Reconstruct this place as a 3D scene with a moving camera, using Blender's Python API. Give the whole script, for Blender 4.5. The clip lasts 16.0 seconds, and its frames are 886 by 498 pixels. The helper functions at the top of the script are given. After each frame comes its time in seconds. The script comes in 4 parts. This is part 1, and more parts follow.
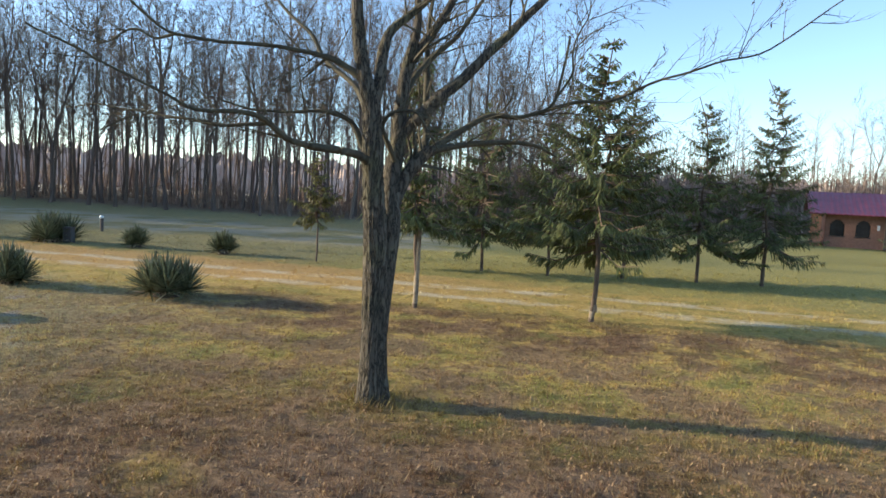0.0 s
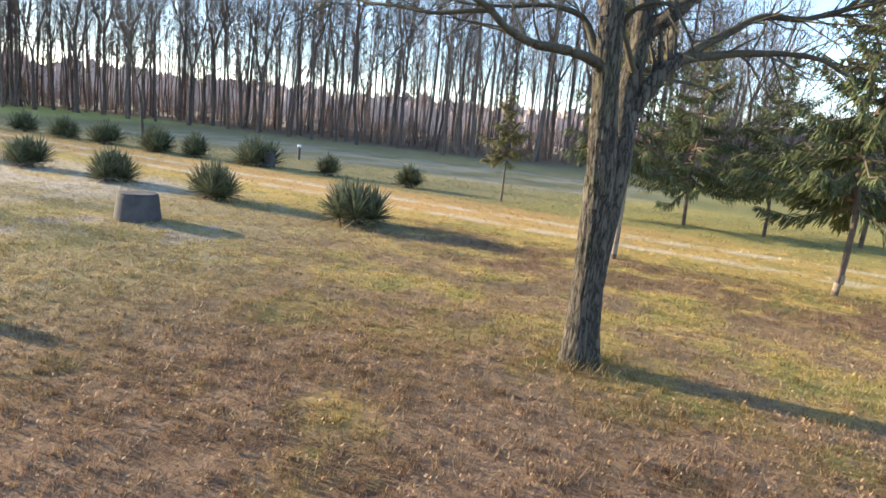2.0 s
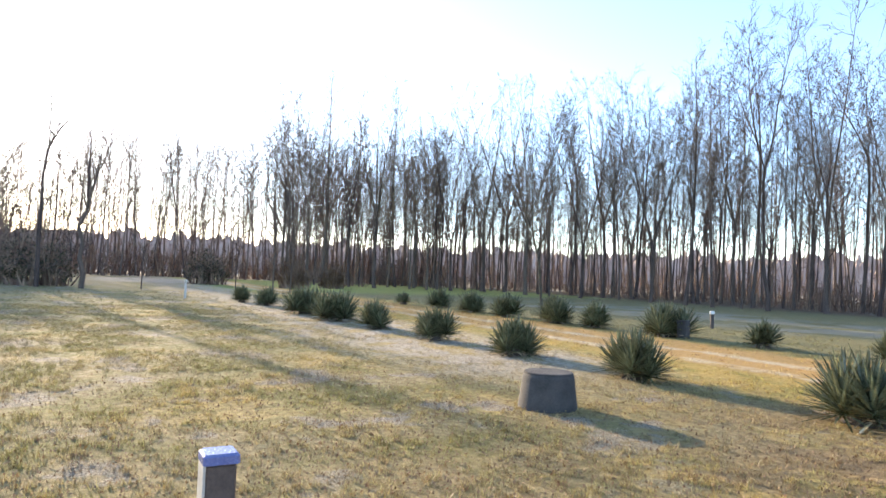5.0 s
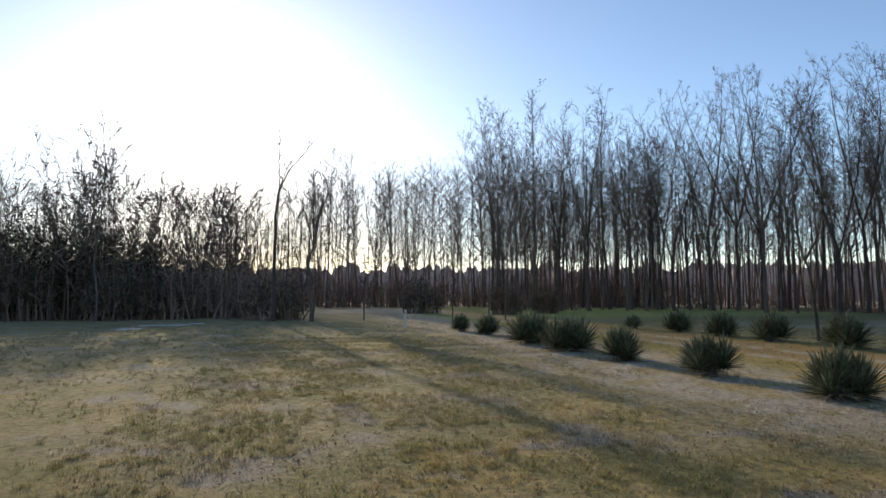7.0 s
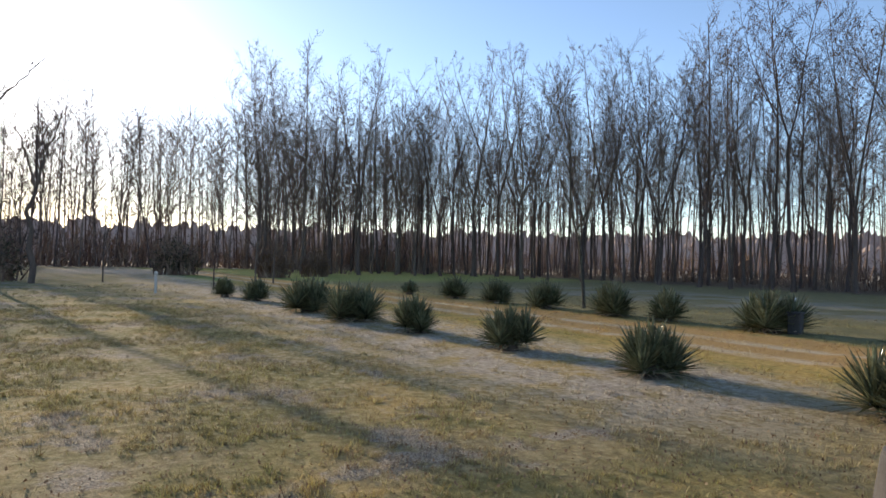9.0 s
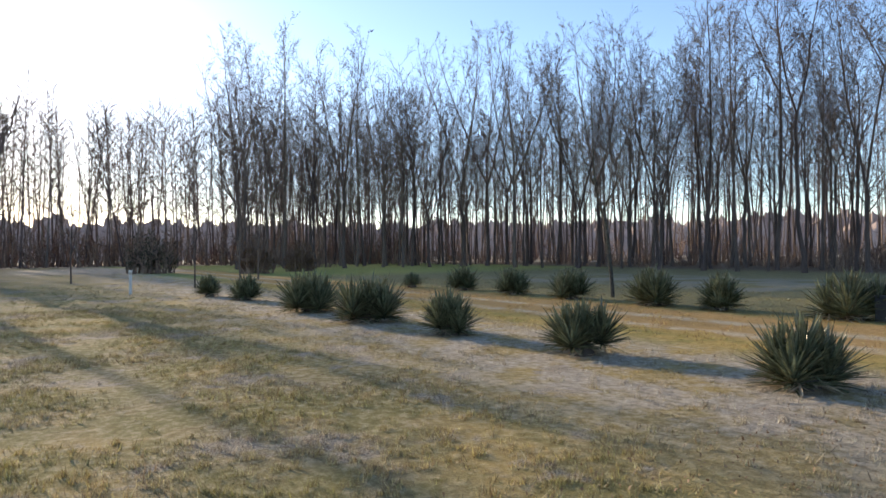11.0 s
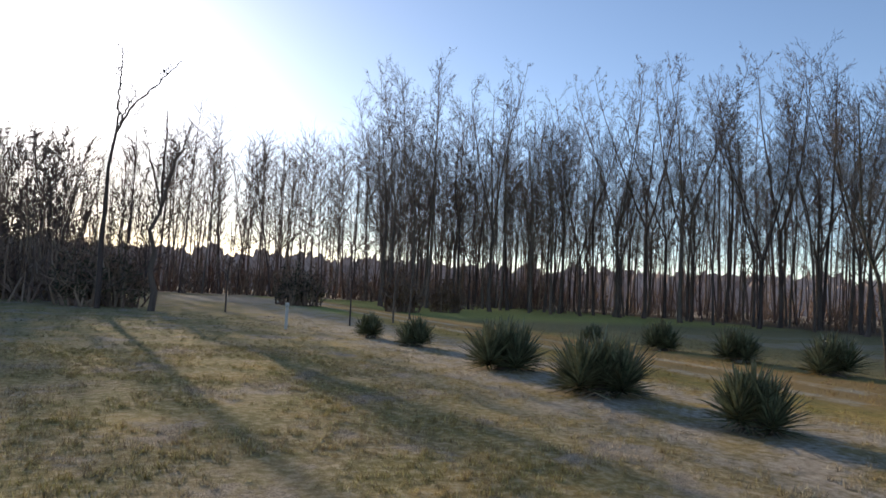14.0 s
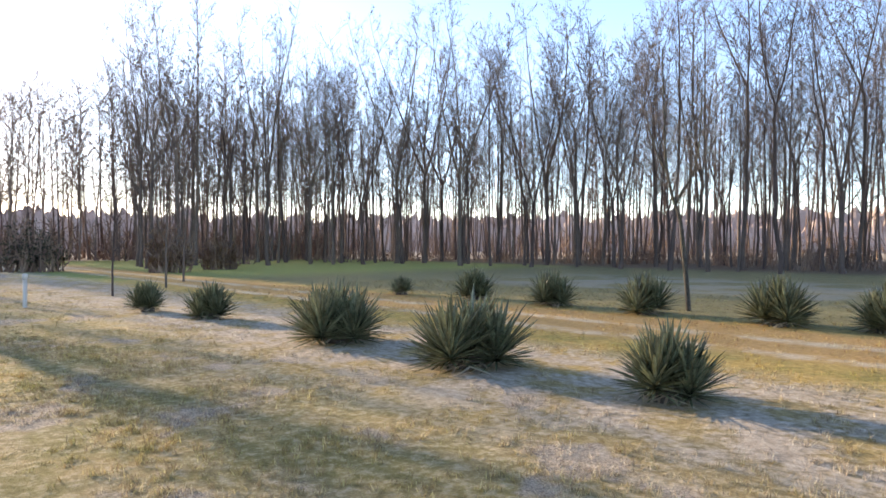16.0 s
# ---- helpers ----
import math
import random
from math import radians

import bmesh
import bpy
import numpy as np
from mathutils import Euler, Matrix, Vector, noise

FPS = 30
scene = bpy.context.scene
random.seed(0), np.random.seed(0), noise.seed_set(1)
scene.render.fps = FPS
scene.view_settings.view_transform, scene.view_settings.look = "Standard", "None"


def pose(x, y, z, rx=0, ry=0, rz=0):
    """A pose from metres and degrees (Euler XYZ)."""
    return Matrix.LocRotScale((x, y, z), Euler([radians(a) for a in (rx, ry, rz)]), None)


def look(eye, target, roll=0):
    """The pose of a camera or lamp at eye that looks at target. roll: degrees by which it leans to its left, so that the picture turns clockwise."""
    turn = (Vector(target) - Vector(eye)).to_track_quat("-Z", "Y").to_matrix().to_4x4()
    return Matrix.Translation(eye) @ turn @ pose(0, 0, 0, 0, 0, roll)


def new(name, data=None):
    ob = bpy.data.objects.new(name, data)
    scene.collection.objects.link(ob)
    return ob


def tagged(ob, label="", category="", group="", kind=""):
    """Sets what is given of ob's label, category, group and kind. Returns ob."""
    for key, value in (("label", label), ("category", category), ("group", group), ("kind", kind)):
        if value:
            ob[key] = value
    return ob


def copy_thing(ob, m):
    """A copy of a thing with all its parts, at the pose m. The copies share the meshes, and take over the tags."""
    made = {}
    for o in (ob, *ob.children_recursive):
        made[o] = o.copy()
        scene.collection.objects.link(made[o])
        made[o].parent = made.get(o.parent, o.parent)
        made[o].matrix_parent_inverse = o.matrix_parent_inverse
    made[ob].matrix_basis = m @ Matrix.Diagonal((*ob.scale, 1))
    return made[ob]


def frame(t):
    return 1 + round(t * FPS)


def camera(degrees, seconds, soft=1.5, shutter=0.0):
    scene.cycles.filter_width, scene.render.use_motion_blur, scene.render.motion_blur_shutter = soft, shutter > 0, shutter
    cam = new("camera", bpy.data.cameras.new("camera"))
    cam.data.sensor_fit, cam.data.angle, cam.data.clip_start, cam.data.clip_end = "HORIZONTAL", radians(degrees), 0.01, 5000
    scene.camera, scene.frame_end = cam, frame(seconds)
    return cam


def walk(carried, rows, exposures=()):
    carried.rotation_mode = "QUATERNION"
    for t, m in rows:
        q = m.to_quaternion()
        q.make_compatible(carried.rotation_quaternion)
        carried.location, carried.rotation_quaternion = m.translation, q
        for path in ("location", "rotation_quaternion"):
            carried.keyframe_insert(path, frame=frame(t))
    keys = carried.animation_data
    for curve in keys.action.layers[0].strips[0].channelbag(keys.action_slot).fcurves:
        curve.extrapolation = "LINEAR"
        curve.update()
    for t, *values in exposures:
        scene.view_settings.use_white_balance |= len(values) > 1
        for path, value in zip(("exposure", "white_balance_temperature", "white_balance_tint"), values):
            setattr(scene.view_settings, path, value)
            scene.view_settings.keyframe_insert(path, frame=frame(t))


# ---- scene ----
cam = camera(68.0, 16.0, soft=1.6)
METRES, EYE, TILT, LEAN, TURN = 18.2, 2.19, 0.0, 0.0, 13.3
ROWS = [
    (0.0, 0.0, 0.0, 0.0, 0.25, -4.8, -2.98),
    (0.5, -0.003, 0.0169, -0.0028, 3.6, -7.17, -4.64),
    (1.0, -0.0115, 0.0303, -0.0043, 13.81, -8.47, -4.52),
    (1.5, -0.0175, 0.0438, -0.0089, 11.73, -9.46, -5.76),
    (2.0, -0.0272, 0.0578, -0.0159, 15.68, -10.49, -5.52),
    (2.5, -0.0378, 0.0795, -0.0231, 19.77, -12.21, -5.06),
    (3.0, -0.0508, 0.1044, -0.0315, 17.5, -4.68, -5.0),
    (3.5, -0.0729, 0.1365, -0.0426, 21.41, -4.34, -4.0),
    (4.0, -0.0972, 0.1641, -0.0397, 27.63, -3.65, -2.8),
    (4.5, -0.1229, 0.1837, -0.0391, 32.31, -0.56, -2.26),
    (5.0, -0.1563, 0.1925, -0.0363, 47.84, 2.26, -2.19),
    (7.5, -0.3120, 0.2392, -0.0373, 65.62, 4.03, 0.29),
    (8.0, -0.3362, 0.2524, -0.0354, 50.15, 4.1, 0.43),
    (8.5, -0.3620, 0.2579, -0.0350, 47.55, 4.03, 1.95),
    (9.0, -0.3925, 0.2687, -0.0358, 45.12, 0.93, -1.12),
    (11.5, -0.5579, 0.3258, -0.0398, 43.03, 0.04, 0.69),
    (12.0, -0.5898, 0.3329, -0.0383, 51.26, 1.94, -0.17),
    (12.5, -0.6203, 0.3393, -0.0362, 64.37, 4.56, -2.23),
    (13.0, -0.6548, 0.3501, -0.0376, 59.95, 4.5, -3.56),
    (13.5, -0.6893, 0.3539, -0.0374, 67.33, 5.9, -3.58),
    (14.0, -0.7235, 0.3647, -0.0398, 54.03, 3.7, -2.76),
    (14.5, -0.756, 0.3721, -0.0366, 49.18, 0.06, -2.31),
    (15.0, -0.7884, 0.3778, -0.0335, 38.57, -3.19, -2.2),
    (15.5, -0.8167, 0.3904, -0.0322, 33.6, -2.66, -2.02),
    (16.0, -0.8489, 0.4001, -0.0319, 33.94, -0.4, -0.04),
]
EXPOSURES = [(0.0, 1.2, 6650, 8), (1.0, 1.55, 6800, 11), (1.5, 1.69, 6800, 12), (2.5, 2.08, 6850, 13), (3.5, 2.26, 6900, 14), (4.5, 2.15, 6800, 14), (5.0, 1.85, 6850, 14), (7.5, 0.17, 6650, 11), (8.5, 0.36, 6500, 11), (9.0, 0.7, 6850, 14), (11.5, 1.1, 6750, 15), (12.0, 1.43, 6800, 16), (12.5, 1.28, 6800, 17), (13.5, 0.7, 6700, 15), (14.0, 0.33, 6850, 15), (14.5, 0.68, 7000, 18), (15.0, 1.15, 7100, 20), (15.5, 1.47, 7150, 20), (16.0, 1.7, 7200, 20)]
walk(cam, [(t, pose(0, 0, EYE, TILT, LEAN, TURN) @ pose(METRES * x, METRES * y, METRES * z, 90 + pitch, roll, yaw)) for t, x, y, z, yaw, pitch, roll in ROWS], EXPOSURES)

# ---- light: low winter sun over the wood, clear sky ----
SUN_YAW, SUN_UP = 97.8, 14.0
world = bpy.data.worlds.new("winter_sky")
scene.world = world
world.use_nodes = True
wn = world.node_tree.nodes
sky = wn.new("ShaderNodeTexSky")
sky.sky_type, sky.sun_disc = "NISHITA", False
sky.sun_elevation, sky.sun_rotation = radians(SUN_UP), radians(-SUN_YAW)
sky.air_density, sky.dust_density, sky.ozone_density = 0.82, 0.3, 2.3
wn["Background"].inputs["Strength"].default_value = 0.165
world.node_tree.links.new(sky.outputs[0], wn["Background"].inputs["Color"])
sun = new("sun", bpy.data.lights.new("sun", "SUN"))
sun.data.energy, sun.data.angle, sun.data.color = 3.8, radians(0.6), (1.0, 0.84, 0.60)
to_sun = Vector((-math.sin(radians(SUN_YAW)), math.cos(radians(SUN_YAW)), math.tan(radians(SUN_UP))))
sun.matrix_world = look(to_sun * 60, (0, 0, 0))


# ---- materials ----
def nodes_of(name):
    m = bpy.data.materials.new(name)
    m.use_nodes = True
    nt = m.node_tree
    return m, nt.nodes, nt.links, nt.nodes["Principled BSDF"]


def noise_node(n, l, vector, scale, detail=4.0, rough=0.6):
    t = n.new("ShaderNodeTexNoise")
    t.inputs["Scale"].default_value, t.inputs["Detail"].default_value, t.inputs["Roughness"].default_value = scale, detail, rough
    l.new(vector, t.inputs["Vector"])
    return t.outputs["Fac"]


def ramp(n, l, fac, stops):
    r = n.new("ShaderNodeValToRGB")
    while len(r.color_ramp.elements) < len(stops):
        r.color_ramp.elements.new(0.5)
    for e, (p, c) in zip(r.color_ramp.elements, stops):
        e.position, e.color = p, (*c, 1)
    l.new(fac, r.inputs["Fac"])
    return r.outputs["Color"]


def span(n, l, value, lo, hi):
    r = n.new("ShaderNodeMapRange")
    r.interpolation_type = "SMOOTHSTEP"
    r.inputs["From Min"].default_value, r.inputs["From Max"].default_value = lo, hi
    l.new(value, r.inputs["Value"])
    return r.outputs["Result"]


def calc(n, l, op, a, b=None):
    m = n.new("ShaderNodeMath")
    m.operation = op
    for i, v in enumerate((a, b)):
        if v is None:
            continue
        if isinstance(v, (int, float)):
            m.inputs[i].default_value = v
        else:
            l.new(v, m.inputs[i])
    return m.outputs[0]


def mixed(n, l, fac, a, b, mode="MIX"):
    m = n.new("ShaderNodeMix")
    m.data_type, m.blend_type = "RGBA", mode
    for v, i in ((fac, 0), (a, 6), (b, 7)):
        if isinstance(v, (int, float)):
            m.inputs[i].default_value = v
        elif isinstance(v, tuple):
            m.inputs[i].default_value = (*v, 1)
        else:
            l.new(v, m.inputs[i])
    return m.outputs[2]


def surface(name, dark, light, scale=4.0, fine=40.0, rough=0.8, bump=0.4, metal=0.0, stretch=(1, 1, 1), vary="", glow_through=0.0, bump_distance=0.01):
    """Two scales of noise between two colours, with relief; vary: 'object' or 'island' shifts each piece."""
    m, n, l, b = nodes_of(name)
    tc = n.new("ShaderNodeTexCoord")
    mp = n.new("ShaderNodeMapping")
    mp.inputs["Scale"].default_value = stretch
    l.new(tc.outputs["Object"], mp.inputs["Vector"])
    v = mp.outputs["Vector"]
    big, small = noise_node(n, l, v, scale), noise_node(n, l, v, fine, 6.0, 0.7)
    f = calc(n, l, "ADD", calc(n, l, "MULTIPLY", big, 0.6), calc(n, l, "MULTIPLY", small, 0.4))
    col = ramp(n, l, f, [(0.34, dark), (0.66, light)])
    if vary:
        src = n.new("ShaderNodeObjectInfo").outputs["Random"] if vary == "object" else n.new("ShaderNodeNewGeometry").outputs["Random Per Island"]
        hsv = n.new("ShaderNodeHueSaturation")
        k = calc(n, l, "ADD", calc(n, l, "MULTIPLY", src, 0.7), 0.65)
        l.new(k, hsv.inputs["Value"])
        l.new(calc(n, l, "ADD", calc(n, l, "MULTIPLY", src, 0.03), 0.485), hsv.inputs["Hue"])
        l.new(col, hsv.inputs["Color"])
        col = hsv.outputs["Color"]
    l.new(col, b.inputs["Base Color"])
    l.new(calc(n, l, "ADD", calc(n, l, "MULTIPLY", small, 0.25), rough - 0.12), b.inputs["Roughness"])
    b.inputs["Metallic"].default_value = metal
    if bump:
        bp = n.new("ShaderNodeBump")
        bp.inputs["Strength"].default_value, bp.inputs["Distance"].default_value = bump, bump_distance
        l.new(small, bp.inputs["Height"])
        l.new(bp.outputs["Normal"], b.inputs["Normal"])
    if glow_through:
        tr = n.new("ShaderNodeBsdfTranslucent")
        l.new(col, tr.inputs["Color"])
        mx = n.new("ShaderNodeMixShader")
        mx.inputs[0].default_value = glow_through
        l.new(b.outputs[0], mx.inputs[1])
        l.new(tr.outputs[0], mx.inputs[2])
        l.new(mx.outputs[0], n["Material Output"].inputs["Surface"])
    return m


def fissured_bark():
    """Grey-brown bark: long ridges, dark cracks between them, a little green algae."""
    m, n, l, b = nodes_of("furrowed_bark")
    tc = n.new("ShaderNodeTexCoord")
    mp = n.new("ShaderNodeMapping")
    mp.inputs["Scale"].default_value = (1, 1, 0.22)
    l.new(tc.outputs["Object"], mp.inputs["Vector"])
    v = mp.outputs["Vector"]
    crack, grain, moss = noise_node(n, l, v, 24.0, 5, 0.62), noise_node(n, l, v, 90.0, 5, 0.7), noise_node(n, l, tc.outputs["Object"], 2.2, 3)
    deep = calc(n, l, "ABSOLUTE", calc(n, l, "SUBTRACT", crack, 0.5))
    ridge = span(n, l, deep, -0.02, 0.075)
    col = mixed(n, l, grain, (0.052, 0.044, 0.033), (0.17, 0.145, 0.108))
    col = mixed(n, l, calc(n, l, "MULTIPLY", span(n, l, moss, 0.5, 0.7), 0.4), col, (0.15, 0.15, 0.06))
    col = mixed(n, l, ridge, (0.016, 0.013, 0.010), col)
    l.new(col, b.inputs["Base Color"])
    b.inputs["Roughness"].default_value = 0.92
    bp = n.new("ShaderNodeBump")
    bp.inputs["Strength"].default_value, bp.inputs["Distance"].default_value = 0.9, 0.02
    l.new(calc(n, l, "ADD", ridge, calc(n, l, "MULTIPLY", grain, 0.4)), bp.inputs["Height"])
    l.new(bp.outputs["Normal"], b.inputs["Normal"])
    return m


def meadow(name, blades):
    """Winter meadow: straw, moss green, leaf litter, an ochre lane with pale ruts, sandy patches."""
    m, n, l, b = nodes_of(name)
    g = n.new("ShaderNodeNewGeometry")
    p = g.outputs["Position"]
    sep = n.new("ShaderNodeSeparateXYZ")
    l.new(p, sep.inputs[0])
    x, y = sep.outputs["X"], sep.outputs["Y"]
    n1, n2, n3, n4 = noise_node(n, l, p, 0.35, 3), noise_node(n, l, p, 1.3, 4), noise_node(n, l, p, 9.0, 5, 0.7), noise_node(n, l, p, 55.0, 4, 0.7)
    wob = calc(n, l, "ADD", y, calc(n, l, "MULTIPLY", calc(n, l, "SUBTRACT", n2, 0.5), 1.6))
    straw = ramp(n, l, n3, [(0.3, (0.29, 0.195, 0.055)), (0.7, (0.58, 0.42, 0.14))])
    green = ramp(n, l, n3, [(0.3, (0.155, 0.14, 0.038)), (0.7, (0.33, 0.295, 0.09))])
    litter = ramp(n, l, n3, [(0.25, (0.068, 0.036, 0.021)), (0.75, (0.225, 0.132, 0.078))])
    sand = ramp(n, l, n3, [(0.3, (0.24, 0.20, 0.15)), (0.7, (0.58, 0.51, 0.41))])
    ochre = ramp(n, l, n3, [(0.3, (0.42, 0.235, 0.08)), (0.7, (0.62, 0.395, 0.165))])
    col = mixed(n, l, calc(n, l, "MULTIPLY", span(n, l, n2, 0.44, 0.60), 0.65), straw, green)
    # leaf litter under the tree and along the start of the way
    # the litter's dark tone also carries soft shade over this stretch
    near = calc(n, l, "MULTIPLY", span(n, l, x, -9.0, -4.0), calc(n, l, "SUBTRACT", 1.0, span(n, l, wob, 4.4, 8.2)))
    near = calc(n, l, "MULTIPLY", near, span(n, l, calc(n, l, "ADD", n1, calc(n, l, "MULTIPLY", n2, 0.5)), 0.44, 0.70))
    col = mixed(n, l, calc(n, l, "MULTIPLY", near, 0.95), col, litter)
    n5 = noise_node(n, l, p, 0.75, 4, 0.65)
    lit2 = calc(n, l, "MULTIPLY", span(n, l, n5, 0.44, 0.56), calc(n, l, "MULTIPLY", span(n, l, x, -11.0, -7.0), calc(n, l, "SUBTRACT", 1.0, span(n, l, wob, 11.0, 13.0))))
    col = mixed(n, l, calc(n, l, "MULTIPLY", lit2, 0.8), col, ramp(n, l, n3, [(0.25, (0.13, 0.075, 0.042)), (0.75, (0.37, 0.245, 0.15))]))
    # fallen leaves drifted along the near row
    drift = calc(n, l, "MULTIPLY", span(n, l, wob, 9.0, 10.0), calc(n, l, "SUBTRACT", 1.0, span(n, l, wob, 11.6, 12.8)))
    drift = calc(n, l, "MULTIPLY", calc(n, l, "MULTIPLY", drift, span(n, l, x, -9.5, -6.5)), span(n, l, n2, 0.38, 0.56))
    col = mixed(n, l, calc(n, l, "MULTIPLY", drift, 0.75), col, litter)
    gr2 = calc(n, l, "MULTIPLY", span(n, l, calc(n, l, "SUBTRACT", 1.0, n5), 0.56, 0.66), calc(n, l, "SUBTRACT", 1.0, span(n, l, wob, 11.0, 13.0)))
    gr2 = calc(n, l, "MULTIPLY", gr2, span(n, l, x, -12.0, -6.0))
    col = mixed(n, l, calc(n, l, "MULTIPLY", gr2, 0.45), col, ramp(n, l, n3, [(0.3, (0.10, 0.125, 0.03)), (0.7, (0.25, 0.27, 0.075))]))
    # greyer, drier turf along the later way
    dry = calc(n, l, "MULTIPLY", calc(n, l, "SUBTRACT", 1.0, span(n, l, x, -10.0, -4.0)), calc(n, l, "SUBTRACT", 1.0, span(n, l, wob, 10.0, 12.5)))
    turf = ramp(n, l, n3, [(0.3, (0.145, 0.12, 0.065)), (0.7, (0.37, 0.315, 0.185))])
    col = mixed(n, l, calc(n, l, "MULTIPLY", dry, calc(n, l, "ADD", 0.35, calc(n, l, "MULTIPLY", span(n, l, n1, 0.35, 0.6), 0.5))), col, turf)
    moss = calc(n, l, "MULTIPLY", dry, calc(n, l, "SUBTRACT", 1.0, span(n, l, wob, 6.5, 9.0)))
    moss = calc(n, l, "MULTIPLY", moss, span(n, l, calc(n, l, "ADD", calc(n, l, "MULTIPLY", n5, 0.7), calc(n, l, "MULTIPLY", n2, 0.3)), 0.46, 0.58))
    col = mixed(n, l, calc(n, l, "MULTIPLY", moss, 0.9), col, ramp(n, l, n3, [(0.3, (0.135, 0.117, 0.042)), (0.7, (0.30, 0.262, 0.098))]))
    soil = calc(n, l, "MULTIPLY", dry, span(n, l, calc(n, l, "SUBTRACT", 1.0, n5), 0.55, 0.63))
    col = mixed(n, l, calc(n, l, "MULTIPLY", soil, 0.85), col, ramp(n, l, n4, [(0.35, (0.13, 0.105, 0.08)), (0.65, (0.47, 0.41, 0.33))]))
    # greener beyond the far row and on the far left lawn
    col = mixed(n, l, calc(n, l, "MULTIPLY", span(n, l, wob, 16.0, 18.5), 0.8), col, ramp(n, l, n3, [(0.3, (0.12, 0.12, 0.062)), (0.7, (0.24, 0.23, 0.13))]))
    # the far left lawn's bright tone also stands for sun lying on it
    lawn = calc(n, l, "MULTIPLY", calc(n, l, "SUBTRACT", 1.0, span(n, l, x, -52.0, -43.0)), span(n, l, wob, 8.5, 12.0))
    col = mixed(n, l, lawn, col, ramp(n, l, n3, [(0.3, (0.22, 0.24, 0.065)), (0.7, (0.40, 0.41, 0.13))]))
    # yellow-green lawn under the spruces and up to the house
    under = calc(n, l, "MULTIPLY", span(n, l, wob, 15.8, 17.6), span(n, l, x, -10.0, -4.5))
    col = mixed(n, l, calc(n, l, "MULTIPLY", under, 0.9), col, ramp(n, l, n3, [(0.3, (0.20, 0.175, 0.055)), (0.7, (0.42, 0.36, 0.12))]))
    # pale frosty strips near the wood
    frost = calc(n, l, "MULTIPLY", span(n, l, wob, 22.0, 25.0), calc(n, l, "SUBTRACT", 1.0, span(n, l, wob, 31.0, 36.0)))
    frost = calc(n, l, "MULTIPLY", frost, calc(n, l, "MULTIPLY", span(n, l, n1, 0.40, 0.58), calc(n, l, "MULTIPLY", span(n, l, x, -42.0, -34.0), calc(n, l, "SUBTRACT", 1.0, span(n, l, x, -8.0, -3.0)))))
    col = mixed(n, l, calc(n, l, "MULTIPLY", frost, 0.55), col, (0.33, 0.31, 0.26))
    # ochre lane between the rows with two pale ruts
    lane = calc(n, l, "MULTIPLY", span(n, l, wob, 12.9, 13.9), calc(n, l, "SUBTRACT", 1.0, span(n, l, wob, 16.4, 17.2)))
    lane = calc(n, l, "MULTIPLY", lane, calc(n, l, "SUBTRACT", 1.0, span(n, l, x, -9.0, 2.0)))
    col = mixed(n, l, calc(n, l, "MULTIPLY", lane, 0.85), col, ochre)
    soft = calc(n, l, "ADD", y, calc(n, l, "MULTIPLY", calc(n, l, "SUBTRACT", n2, 0.5), 0.5))
    for yy in (13.7, 15.2):
        d = calc(n, l, "ABSOLUTE", calc(n, l, "SUBTRACT", soft, yy))
        rut = calc(n, l, "MULTIPLY", calc(n, l, "SUBTRACT", 1.0, span(n, l, d, 0.06, 0.42)), span(n, l, n2, 0.36, 0.58))
        col = mixed(n, l, calc(n, l, "MULTIPLY", rut, 0.8), col, ramp(n, l, n3, [(0.3, (0.48, 0.40, 0.26)), (0.7, (0.68, 0.58, 0.42))]))
    # sandy patches beside the near row
    s = calc(n, l, "MULTIPLY", span(n, l, wob, 6.8, 9.0), calc(n, l, "SUBTRACT", 1.0, span(n, l, wob, 11.2, 12.6)))
    s = calc(n, l, "MULTIPLY", s, calc(n, l, "SUBTRACT", 1.0, span(n, l, x, -14.0, -10.0)))
    s = calc(n, l, "MULTIPLY", s, span(n, l, calc(n, l, "ADD", calc(n, l, "MULTIPLY", n2, 0.7), calc(n, l, "MULTIPLY", n3, 0.3)), 0.40, 0.56))
    col = mixed(n, l, calc(n, l, "MULTIPLY", s, 0.9), col, sand)
    s2 = calc(n, l, "MULTIPLY", calc(n, l, "SUBTRACT", 1.0, span(n, l, x, -17.0, -11.0)), calc(n, l, "SUBTRACT", 1.0, span(n, l, wob, 7.0, 9.0)))
    s2 = calc(n, l, "MULTIPLY", s2, span(n, l, n3, 0.46, 0.62))
    col = mixed(n, l, calc(n, l, "MULTIPLY", s2, 0.3), col, sand)
    # pale track before the far left wood
    track = calc(n, l, "MULTIPLY", calc(n, l, "SUBTRACT", 1.0, span(n, l, x, -66.0, -60.0)), span(n, l, x, -84.0, -76.0))
    track = calc(n, l, "MULTIPLY", track, calc(n, l, "MULTIPLY", span(n, l, wob, 2.0, 5.0), calc(n, l, "SUBTRACT", 1.0, span(n, l, wob, 14.0, 17.0))))
    col = mixed(n, l, calc(n, l, "MULTIPLY", track, 0.8), col, sand)
    # bare soil of the wood
    wood = calc(n, l, "MULTIPLY", span(n, l, wob, 41.0, 47.0), calc(n, l, "SUBTRACT", 1.0, span(n, l, x, -20.0, -12.0)))
    col = mixed(n, l, calc(n, l, "MULTIPLY", wood, 0.9), col, ramp(n, l, n3, [(0.3, (0.10, 0.066, 0.045)), (0.7, (0.24, 0.165, 0.115))]))
